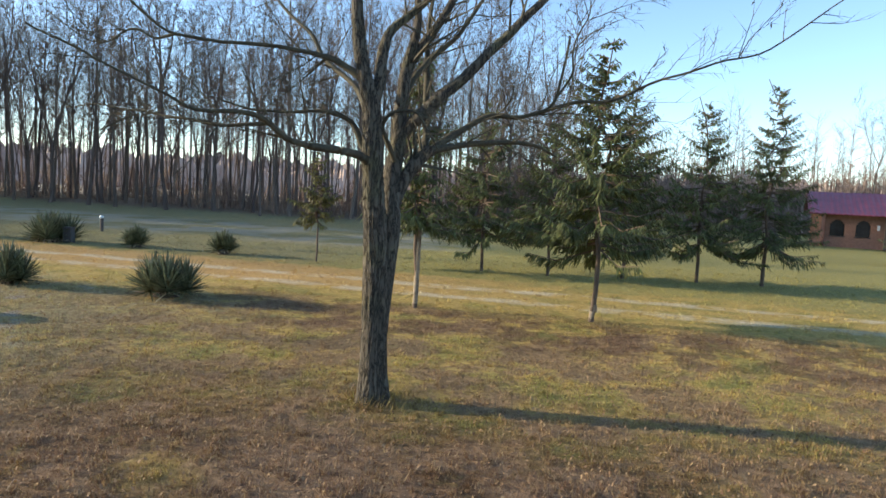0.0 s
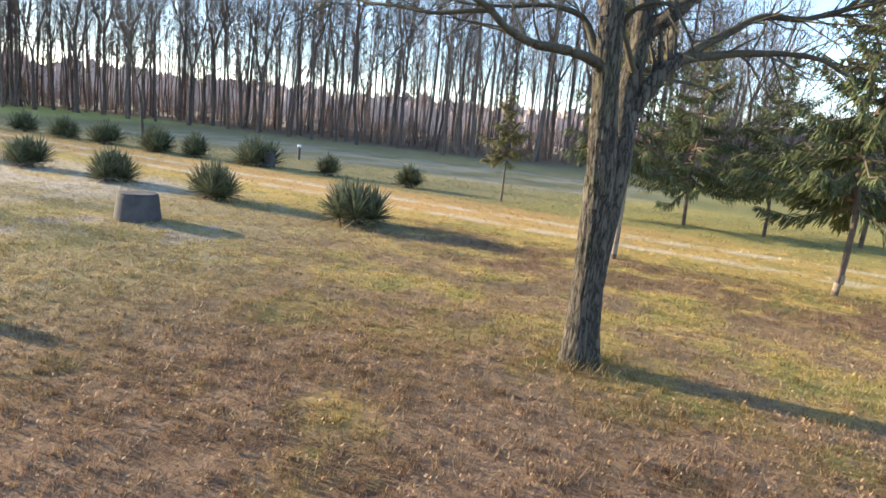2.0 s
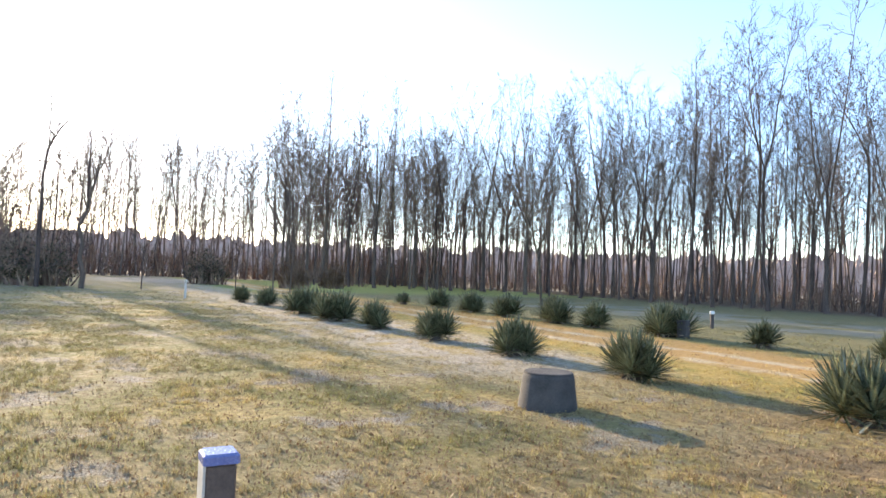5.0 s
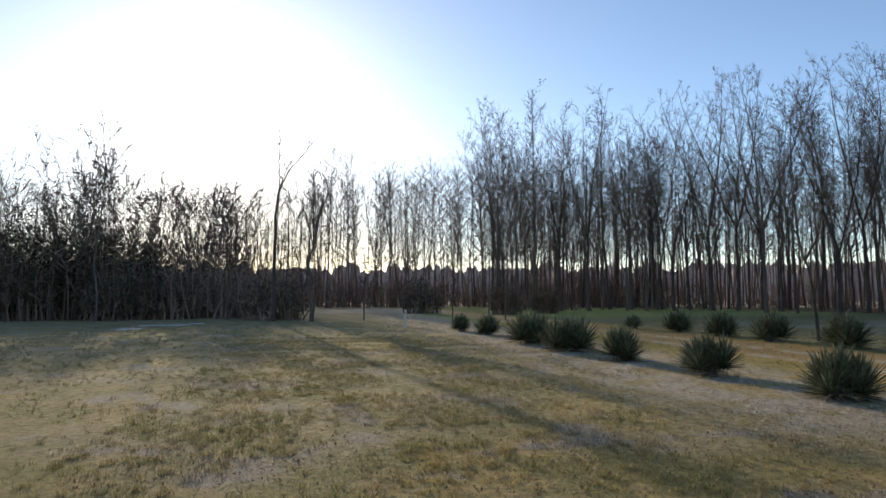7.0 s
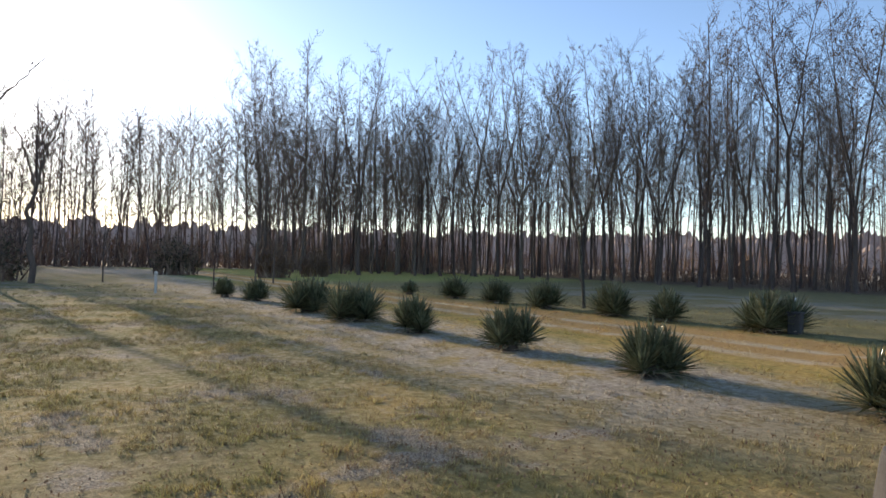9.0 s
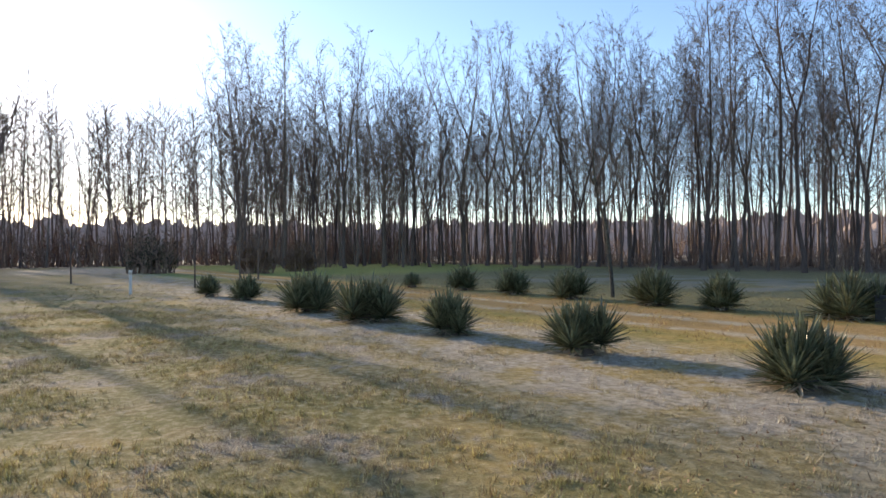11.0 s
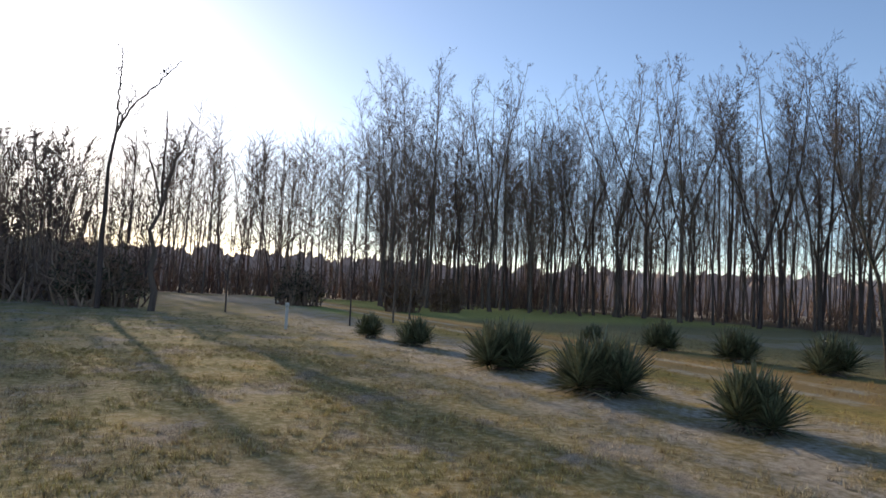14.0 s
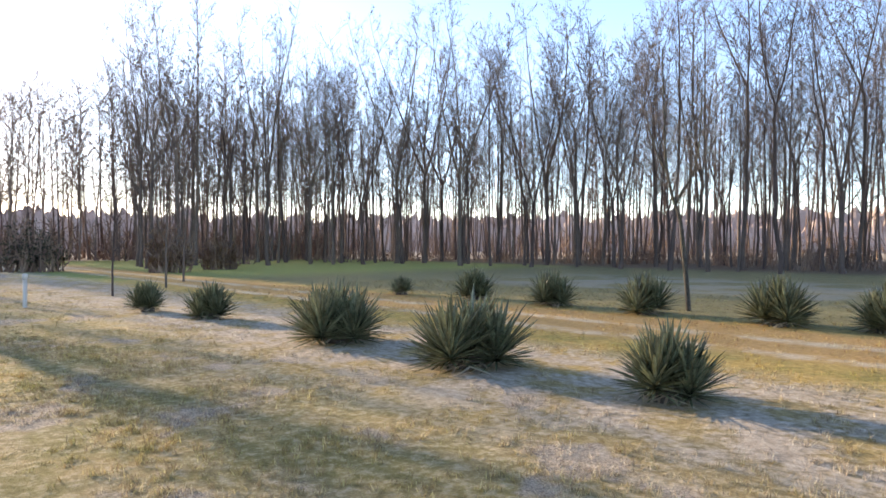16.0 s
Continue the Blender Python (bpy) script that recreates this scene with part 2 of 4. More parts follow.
    # open straw fields beyond the wood
    far = calc(n, l, "SQRT", calc(n, l, "ADD", calc(n, l, "POWER", calc(n, l, "ADD", x, 12.0), 2.0), calc(n, l, "POWER", calc(n, l, "SUBTRACT", y, 4.0), 2.0)))
    col = mixed(n, l, span(n, l, far, 74.0, 80.0), col, ramp(n, l, n1, [(0.3, (0.40, 0.31, 0.21)), (0.7, (0.56, 0.47, 0.34))]))
    col = mixed(n, l, 0.55, col, ramp(n, l, n4, [(0.25, (0.45, 0.45, 0.45)), (0.75, (1.35, 1.35, 1.35))]), "MULTIPLY")
    if blades:
        rnd = g.outputs["Random Per Island"]
        hsv = n.new("ShaderNodeHueSaturation")
        l.new(calc(n, l, "ADD", calc(n, l, "MULTIPLY", rnd, 0.9), 0.62), hsv.inputs["Value"])
        l.new(calc(n, l, "ADD", calc(n, l, "MULTIPLY", rnd, 0.05), 0.475), hsv.inputs["Hue"])
        l.new(col, hsv.inputs["Color"])
        col = hsv.outputs["Color"]
        tr = n.new("ShaderNodeBsdfTranslucent")
        l.new(col, tr.inputs["Color"])
        mx = n.new("ShaderNodeMixShader")
        mx.inputs[0].default_value = 0.35
        l.new(b.outputs[0], mx.inputs[1])
        l.new(tr.outputs[0], mx.inputs[2])
        l.new(mx.outputs[0], n["Material Output"].inputs["Surface"])
        b.inputs["Roughness"].default_value = 0.55
    else:
        bp = n.new("ShaderNodeBump")
        bp.inputs["Strength"].default_value, bp.inputs["Distance"].default_value = 0.9, 0.05
        l.new(calc(n, l, "ADD", n3, calc(n, l, "MULTIPLY", n4, 0.5)), bp.inputs["Height"])
        l.new(bp.outputs["Normal"], b.inputs["Normal"])
        b.inputs["Roughness"].default_value = 0.95
        b.inputs["Specular IOR Level"].default_value = 0.15
    l.new(col, b.inputs["Base Color"])
    return m


GROUND = meadow("winter_meadow", False)
GRASS = meadow("meadow_grass", True)
LEAF_LITTER = surface("fallen_leaf", (0.13, 0.07, 0.034), (0.36, 0.235, 0.135), 3, 30, 0.8, 0.2, vary="island", glow_through=0.15)
BARK = fissured_bark()
TWIG = surface("mossy_twig_bark", (0.03, 0.025, 0.017), (0.105, 0.09, 0.052), 5, 40, 0.85, 0.4)
WOODS_BARK = surface("grey_brown_bark", (0.060, 0.042, 0.034), (0.175, 0.126, 0.10), 1.5, 14, 0.9, 0.5, stretch=(1, 1, 0.3), vary="object")
WOODS_TWIG = surface("fine_twigs", (0.08, 0.058, 0.046), (0.19, 0.14, 0.11), 2, 20, 0.9, 0.0, vary="object")
BRUSH = surface("brown_undergrowth", (0.12, 0.078, 0.056), (0.32, 0.21, 0.15), 0.6, 6, 0.9, 0.0, vary="island")
# lighter than the near twigs: haze over the far woods put into the colour
FAR_TWIGS = surface("distant_twigs", (0.10, 0.070, 0.058), (0.24, 0.172, 0.14), 0.3, 5, 0.9, 0.0, vary="island")
NEEDLES = surface("spruce_needles", (0.028, 0.042, 0.014), (0.165, 0.185, 0.055), 2.0, 26, 0.6, 0.0, vary="island", glow_through=0.2)
YELLOWED = surface("yellowed_needles", (0.075, 0.07, 0.02), (0.25, 0.215, 0.06), 2.0, 26, 0.6, 0.0, vary="island", glow_through=0.25)
SPRUCE_BARK = surface("spruce_bark", (0.06, 0.045, 0.035), (0.17, 0.12, 0.085), 6, 40, 0.9, 0.6)
LIME_WASH = surface("limewashed_bark", (0.13, 0.10, 0.07), (0.40, 0.33, 0.24), 5, 30, 0.85, 0.6)
YUCCA = surface("yucca_leaf", (0.03, 0.04, 0.019), (0.26, 0.27, 0.16), 3, 20, 0.2, 0.1, vary="object", glow_through=0.10)
YUCCA_JOINED = surface("yucca_foliage", (0.03, 0.04, 0.019), (0.26, 0.27, 0.16), 3, 20, 0.2, 0.1, vary="island", glow_through=0.10)
def haze_glow(m, tint, strength):
    """Faint emission that stands in for air light over what lies far off."""
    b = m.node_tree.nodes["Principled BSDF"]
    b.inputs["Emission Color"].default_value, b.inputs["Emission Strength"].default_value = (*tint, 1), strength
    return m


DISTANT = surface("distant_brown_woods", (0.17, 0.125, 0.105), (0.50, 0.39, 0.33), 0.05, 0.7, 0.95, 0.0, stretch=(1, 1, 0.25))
# haze on the far rim comes from this glow, not from air
haze_glow(DISTANT, (0.5, 0.38, 0.37), 0.045)
ICE = surface("thin_ice", (0.50, 0.51, 0.53), (0.74, 0.75, 0.77), 3, 30, 0.22, 0.1)
DRY_LEAF = surface("dry_yucca_leaf", (0.24, 0.18, 0.10), (0.55, 0.46, 0.32), 4, 30, 0.7, 0.3, vary="island")
CONCRETE = surface("weathered_concrete", (0.032, 0.030, 0.030), (0.10, 0.094, 0.09), 3, 45, 0.9, 0.6)
PALE_STONE = surface("pale_stonework", (0.42, 0.38, 0.32), (0.66, 0.62, 0.54), 4, 50, 0.85, 0.4)
BROWN_STONE = surface("brown_stone", (0.075, 0.052, 0.042), (0.165, 0.118, 0.095), 5, 50, 0.85, 0.5)
GLAZED_CAP = surface("sky_tinted_cap", (0.11, 0.13, 0.30), (0.22, 0.25, 0.46), 4, 60, 0.25, 0.1)
DARK_POST = surface("dark_timber", (0.045, 0.035, 0.03), (0.12, 0.09, 0.07), 8, 50, 0.8, 0.5, stretch=(1, 1, 0.2))
WHITE_PAINT = surface("white_paint", (0.62, 0.62, 0.60), (0.84, 0.84, 0.82), 6, 40, 0.5, 0.1)
BRICK = surface("red_brown_brick", (0.20, 0.085, 0.05), (0.34, 0.16, 0.10), 8, 30, 0.9, 0.4, vary="object")
MORTAR = surface("brick_wall_mortar", (0.22, 0.10, 0.065), (0.33, 0.165, 0.11), 6, 30, 0.95, 0.4)
ROOF = surface("red_roof_sheet", (0.16, 0.025, 0.045), (0.27, 0.05, 0.075), 1.5, 20, 0.4, 0.1)
DARK_GLASS = surface("dark_window_glass", (0.012, 0.012, 0.014), (0.03, 0.03, 0.035), 2, 10, 0.12, 0.0)
SHRUB = surface("dark_shrub_leaves", (0.03, 0.035, 0.016), (0.10, 0.085, 0.04), 1.0, 12, 0.7, 0.0, vary="island", glow_through=0.15)
RUSTY = surface("russet_shrub_leaves", (0.09, 0.045, 0.02), (0.24, 0.13, 0.06), 1.0, 12, 0.7, 0.0, vary="island", glow_through=0.2)


# ---- mesh helpers ----
class Shape:
    """Gathers vertices and faces for one mesh."""

    def __init__(self):
        self.v, self.f = [], []

    def tube(self, pts, radii, sides=5, cap=False, point=False):
        base = len(self.v)
        if point:
            tip, pts = pts[-1], pts[:-1]
            if len(pts) == 1:
                d = (Vector(tip) - Vector(pts[0])).normalized()
                a = d.cross(Vector((0.31, 0.95, 0.02))).normalized()
                c = d.cross(a)
                for k in range(3):
                    w = 2.0944 * k
                    self.v.append(tuple(Vector(pts[0]) + (a * math.cos(w) + c * math.sin(w)) * radii[0]))
                self.v.append(tuple(tip))
                self.f += [(base, base + 1, base + 3), (base + 1, base + 2, base + 3), (base + 2, base, base + 3)]
                return self
        for i, p in enumerate(pts):
            d = (Vector(pts[min(i + 1, len(pts) - 1)]) - Vector(pts[max(i - 1, 0)])).normalized()
            a = d.cross(Vector((0.31, 0.95, 0.02)) if abs(d.y) < 0.9 else Vector((1, 0, 0))).normalized()
            c = d.cross(a)
            for k in range(sides):
                w = 2 * math.pi * k / sides
                self.v.append(tuple(Vector(p) + (a * math.cos(w) + c * math.sin(w)) * radii[i]))
        for i in range(len(pts) - 1):
            for k in range(sides):
                q = base + i * sides
                self.f.append((q + k, q + (k + 1) % sides, q + sides + (k + 1) % sides, q + sides + k))
        if point:
            q = base + (len(pts) - 1) * sides
            self.v.append(tuple(tip))
            self.f += [(q + k, q + (k + 1) % sides, q + sides) for k in range(sides)]
        if cap:
            q = base + (len(pts) - 1) * sides
            self.f.append(tuple(range(q, q + sides)))
        return self

    def box(self, x0, y0, z0, x1, y1, z1, bevel=0.0):
        q, b = len(self.v), bevel
        if not b:
            self.v += [(x, y, z) for z in (z0, z1) for x, y in ((x0, y0), (x1, y0), (x1, y1), (x0, y1))]
            self.f += [tuple(q + i for i in f) for f in ((3, 2, 1, 0), (4, 5, 6, 7), (0, 1, 5, 4), (1, 2, 6, 5), (2, 3, 7, 6), (3, 0, 4, 7))]
            return self
        for z, inset in ((z0, 0), (z1 - b, 0), (z1, b)):
            xa, xb, ya, yb = x0 + inset, x1 - inset, y0 + inset, y1 - inset
            self.v += [(xa + b, ya, z), (xb - b, ya, z), (xb, ya + b, z), (xb, yb - b, z), (xb - b, yb, z), (xa + b, yb, z), (xa, yb - b, z), (xa, ya + b, z)]
        for s in range(2):
            for k in range(8):
                self.f.append((q + 8 * s + k, q + 8 * s + (k + 1) % 8, q + 8 * s + 8 + (k + 1) % 8, q + 8 * s + 8 + k))
        self.f.append(tuple(q + 16 + k for k in range(8)))
        self.f.append(tuple(q + 7 - k for k in range(8)))
        return self

    def spindle(self, a, d, length, width):
        """A small needle clump: a four-sided pointed body."""
        q = len(self.v)
        d = Vector(d).normalized()
        s = d.cross(Vector((0.2, 0.1, 1))).normalized()
        u = d.cross(s)
        m = Vector(a) + d * length * 0.4
        self.v += [tuple(a), tuple(m + s * width), tuple(m + u * width * 0.6), tuple(m - s * width), tuple(m - u * width * 0.6), tuple(Vector(a) + d * length)]
        for k in range(4):
            self.f += [(q, q + 1 + k, q + 1 + (k + 1) % 4), (q + 5, q + 1 + (k + 1) % 4, q + 1 + k)]

    def mesh(self, name, material, smooth=False):
        me = bpy.data.meshes.new(name)
        me.from_pydata(self.v, [], self.f)
        me.materials.append(material)
        if smooth:
            me.polygons.foreach_set("use_smooth", [True] * len(me.polygons))
        me.update()
        return me


def part(name, shape, material, parent, label="", smooth=False):
    ob = new(name, shape.mesh(name, material, smooth) if isinstance(shape, Shape) else shape)
    ob.parent = parent
    return tagged(ob, label=label)


def thing(name, at, label, category, group="", turn=0.0, size=1.0):
    ob = new(name)
    ob.empty_display_size = 0.2
    ob.matrix_basis = pose(*at, 0, 0, turn) @ Matrix.Scale(size, 4)
    return tagged(ob, label, category, group)


def put(ob, at, turn=0.0, size=1.0):
    """A copy of a thing at another place, turned and sized."""
    m = copy_thing(ob, pose(*at, 0, 0, turn))
    m.scale = (size, size, size)
    return m


def rough_ground(x, y):
    """Height of the ground: the short grass bank of the start, and a little unevenness."""
    s = min(max((y - 0.2) / 1.7, 0), 1)
    f = min(max((x + 6.0) / 3.0, 0), 1)
    bank = 0.68 * (1 - s * s * (3 - 2 * s)) * f * f * (3 - 2 * f)
    return bank + 0.03 * noise.noise(Vector((x * 0.5, y * 0.5, 0))) + 0.012 * noise.noise(Vector((x * 2.1, y * 2.1, 3)))


# ---- ground ----
def steps(lo, hi, fine):
    out, d = list(np.arange(lo, hi + 1e-6, fine)), fine
    a, b = lo, hi
    while b < 2500:
        d *= 1.35
        a, b = a - d, b + d
        out = [a] + out + [b]
    return out


def build_ground():
    xs, ys = steps(-42, 10, 0.4), steps(-4, 26, 0.4)
    sh = Shape()
    for y in ys:
        for x in xs:
            sh.v.append((x, y, rough_ground(x, y)))
    w = len(xs)
    sh.f = [(j * w + i, j * w + i + 1, j * w + w + i + 1, j * w + w + i) for j in range(len(ys) - 1) for i in range(w - 1)]
    g = new("ground", sh.mesh("ground", GROUND, True))
    tagged(g, "winter meadow of straw-coloured grass, moss and sandy ruts", "ground", kind="structure")


build_ground()


# ---- bare trees ----
def grow(sh_wood, sh_twig, rng, start, heading, length, radius, depth, sides=5, upright=0.25, twig=0.012, crook=0.24):
    """One limb with its branches and twigs; wood goes to one shape, the fine part to the other."""
    n = 4 if depth > 1 else (2 if depth == 1 else 1)
    pts, d = [Vector(start)], Vector(heading).normalized()
    for i in range(n):
        wob = Vector((rng.gauss(0, 1), rng.gauss(0, 1), rng.gauss(0, 0.6))) * crook
        d = (d + wob + Vector((0, 0, upright * 0.4))).normalized()
        pts.append(pts[-1] + d * length / n)
    radii = [max(radius * (1 - 0.8 * i / n), twig * 0.6) for i in range(n + 1)]
    (sh_wood if depth > 1 else sh_twig).tube(pts, radii, min(sides, 4) if depth > 1 else 3, point=True)
    if depth == 0:
        return
    kids = {3: 8, 2: 7, 1: 4}[depth]
    for k in range(kids):
        f = 0.25 + 0.75 * (k + rng.random() * 0.8) / kids
        i = min(int(f * n), n - 1)
        p = pts[i].lerp(pts[i + 1], f * n - i)
        ax = (pts[i + 1] - pts[i]).normalized()
        side = ax.cross(Vector((rng.gauss(0, 1), rng.gauss(0, 1), rng.gauss(0, 1)))).normalized()
        ang = rng.uniform(0.45, 0.95)
        grow(sh_wood, sh_twig, rng, p, ax * math.cos(ang) + side * math.sin(ang), length * rng.uniform(0.32, 0.55) * (1.15 - 0.5 * f), max(radii[i] * 0.5, twig), depth - 1, sides, upright, twig, crook)


def bare_tree_shapes(seed, height, fork, spread=1.0, leaves=0, twig=0.0105, stout=0.0086):
    """A tall plantation tree: long gently bowed trunk, steep leaders, fine ascending twigs."""
    rng = random.Random(seed)
    wood, twigs = Shape(), Shape()
    top = height * (fork if fork else 0.97)
    lean, turn, bow = rng.gauss(0, 0.03), rng.random() * 6.28, rng.uniform(-0.28, 0.28)
    n = 9
    pts = []
    for i in range(n + 1):
        f = i / n
        side = lean * top * f + bow * math.sin(f * 3.1) * top / 12
        pts.append(Vector((math.cos(turn) * side + rng.gauss(0, 0.03), math.sin(turn) * side + rng.gauss(0, 0.03), top * f - 0.15)))
    r0 = height * stout * 0.82
    r1 = r0 * (0.66 if fork else 0.10)
    radii = [(r0 + (r1 - r0) * (i / n) ** 0.9) * (1.35 if i == 0 else 1.0) for i in range(n + 1)]
    wood.tube(pts, radii, 7)
    leaders = []
    if fork:
        k = rng.choice((2, 2, 3))
        a0 = rng.random() * 6.28
        for j in range(k):
            a = a0 + 6.28 * j / k + rng.gauss(0, 0.3)
            tilt = rng.uniform(0.22, 0.5)
            lp, d = [pts[-1] - Vector((0, 0, 0.1))], Vector((math.cos(a) * tilt, math.sin(a) * tilt, 1)).normalized()
            m = 7
            for i in range(m):
                d = (d + Vector((rng.gauss(0, 0.06), rng.gauss(0, 0.06), 0.09))).normalized()
                lp.append(lp[-1] + d * (height - top) * rng.uniform(0.88, 1.05) / m)
            lr = [max(r1 * 0.74 * (1 - 0.93 * i / m), 0.012) for i in range(m + 1)]
            wood.tube(lp, lr, 6)
            leaders.append((lp, lr, 0.06, 24 if k == 2 else 17))
        leaders.append((pts, radii, 0.62, 7))
    else:
        leaders.append((pts, radii, 0.34, 42))
    for lp, lr, lo, count in leaders:
        m = len(lp) - 1
        for j in range(count):
            f = lo + (0.985 - lo) * (j + rng.random()) / count
            i = min(int(f * m), m - 1)
            p = lp[i].lerp(lp[i + 1], f * m - i)
            a = rng.random() * 6.28
            rise = rng.uniform(0.5, 2.0)
            ln = height * rng.uniform(0.07, 0.17) * spread * (1.3 - 0.65 * f)
            grow(wood, twigs, rng, p, (math.cos(a), math.sin(a), rise), ln, max(lr[i] * 0.34, 0.017), 2, 4, 0.20, twig, 0.15)
    for j in range(leaves):
        q = Vector(twigs.v[rng.randrange(len(twigs.v))])
        if q.z > height * 0.62:
            twigs.spindle(q, (rng.gauss(0, 1), rng.gauss(0, 1), -1.2), rng.uniform(0.12, 0.24), 0.04)
    return wood, twigs


def forest_tree(seed, height, fork, spread=1.0, leaves=0, twig=0.0105, stout=0.0086):
    wood, twigs = bare_tree_shapes(seed, height, fork, spread, leaves, twig, stout)
    t = thing("forest_tree", (0, 0, 0), "tall bare winter tree with grey-brown trunk at wood edge", "tree", "trees of the bare wood")
    part("trunk", wood, WOODS_BARK, t, smooth=True)
    part("crown", twigs, WOODS_TWIG, t, "bare upright twigs with a few dry pods")
    return t


# front edge of the wood, as a bent line
EDGE = [(-6, 56), (-21, 43), (-34, 41), (-47, 41), (-59, 36), (-64, 28), (-61, 18)]


MIDDLE = (-12.0, 4.0)


def along(line, step, rng, inward, jitter):
    """Places on a curve that runs inward metres behind a bent line, seen from the middle of the meadow."""
    polar = sorted((math.atan2(MIDDLE[0] - x, y - MIDDLE[1]), math.hypot(x - MIDDLE[0], y - MIDDLE[1])) for x, y in line)
    out, a = [], polar[0][0] + rng.random() * 0.04
    while a < polar[-1][0]:
        for (a0, r0), (a1, r1) in zip(polar, polar[1:]):
            if a0 <= a <= a1:
                d = r0 + (r1 - r0) * (a - a0) / (a1 - a0) + inward + rng.gauss(0, jitter)
                out.append((MIDDLE[0] - math.sin(a) * d, MIDDLE[1] + math.cos(a) * d))
                break
        a += step * rng.uniform(0.55, 1.45) / max(d, 20)
    return out


rng = random.Random(11)
KINDS = [forest_tree(21, 19.5, 0.42, 1.0, 260), forest_tree(22, 20.5, 0.0, 0.8, 160), forest_tree(23, 18.0, 0.5, 1.1, 90, stout=0.0070), forest_tree(24, 21.5, 0.34, 0.9, 300, stout=0.0105),
         forest_tree(25, 19.0, 0.0, 1.0, 40), forest_tree(26, 17.0, 0.3, 1.1, 120), forest_tree(27, 20.0, 0.58, 0.9, 260), forest_tree(28, 16.0, 0.0, 0.9, 0, stout=0.0065),
         forest_tree(19, 20.0, 0.25, 1.1, 200, stout=0.0095), forest_tree(20, 18.5, 0.48, 1.2, 60)]
spots = []
for row in range(5):
    spots += along(EDGE, 2.8, rng, row * 3.6, 1.2)
for i, (x, y) in enumerate(spots):
    size, turn = rng.uniform(0.79, 1.09), rng.random() * 360
    if i < len(KINDS):
        KINDS[i].matrix_basis = pose(x, y, 0, 0, 0, turn) @ Matrix.Scale(size, 4)
    else:
        put(KINDS[rng.randrange(len(KINDS))], (x, y, 0), turn, size)


def joined(name, sources, places, material, label, rng, low=0.85, high=1.1):
    """Many far copies of a few shapes in one mesh, for woods that nobody could count."""
    vs, fs, base = [], [], 0
    ready = [(np.array(s.v), s.f) for s in sources]
    for x, y in places:
        v, f = ready[rng.randrange(len(ready))]
        a, s = rng.random() * 6.28, rng.uniform(low, high)
        c, d = math.cos(a) * s, math.sin(a) * s
        vs.append(np.column_stack((v[:, 0] * c - v[:, 1] * d + x, v[:, 0] * d + v[:, 1] * c + y, v[:, 2] * s)))
        fs += [tuple(i + base for i in q) for q in f]
        base += len(v)
    me = bpy.data.meshes.new(name)
    me.from_pydata(np.vstack(vs).tolist(), [], fs)
    me.materials.append(material)
    return tagged(new(name, me), label, "woods", kind="stuff")


def thin_tree(seed, height, branches=34, low=0.35, bushy=1.0):
    """A cheap bare tree for the depth of the wood."""
    r, sh = random.Random(seed), Shape()
    lx, ly = r.gauss(0, 0.2), r.gauss(0, 0.2)
    pts = [Vector((lx * i + r.gauss(0, 0.06), ly * i + r.gauss(0, 0.06), height * i / 5 - 0.1)) for i in range(6)]
    sh.tube(pts, [height * 0.0058 * (1 - 0.17 * i) for i in range(6)], 5)
    for j in range(branches):
        f = low + (0.98 - low) * (j + r.random()) / branches
        i = min(int(f * 5), 4)
        p = pts[i].lerp(pts[i + 1], f * 5 - i)
        a = r.random() * 6.28
        grow(sh, sh, r, p, (math.cos(a), math.sin(a), r.uniform(0.4, 1.5)), height * r.uniform(0.09, 0.19) * bushy, 0.030, 1, 3, 0.2, 0.013 * bushy, 0.16)
    return sh


deep = []
for row in range(9):
    deep += along(EDGE, 2.2, rng, 17 + row * 3.4, 1.6)
THIN = [thin_tree(s, h) for s, h in ((31, 18), (32, 20), (33, 16), (34, 19), (35, 17))]
joined("deep_woods", THIN, deep, FAR_TWIGS, "depth of the bare winter wood, grey-brown trunks", rng, 0.75, 1.0)
LEFT_EDGE = [(-70, 40), (-84, 30), (-90, 10), (-92, -20), (-82, -60)]
left = []
BUSHY = [thin_tree(s, h, 64, 0.28, 1.15) for s, h in ((36, 18), (37, 16.5), (38, 19), (39, 17))]
for row in range(5):
    left += along(LEFT_EDGE, 1.9, rng, row * 4.6, 1.6)
thin_out = random.Random(77)
left = [(x, y) for x, y in left if math.atan2(MIDDLE[0] - x, y - MIDDLE[1]) > radians(73) or thin_out.random() < 0.65]
joined("left_woods", BUSHY, [q for q in left if q[1] < 1], FAR_TWIGS, "bare winter wood beyond the far lawn, against the sun", rng, 0.68, 0.94)
joined("far_woods", BUSHY, [q for q in left if q[1] >= 1], FAR_TWIGS, "bare winter wood beyond the far lawn", rng, 0.86, 1.12)
RIGHT_EDGE = [(-12, 78), (20, 92), (60, 100), (120, 95)]
right = []
for row in range(5):
    right += along(RIGHT_EDGE, 3.4, rng, row * 4.5, 1.5)
joined("right_woods", THIN, right, FAR_TWIGS, "low bare brown wood behind the brick house", rng, 0.6, 0.85)


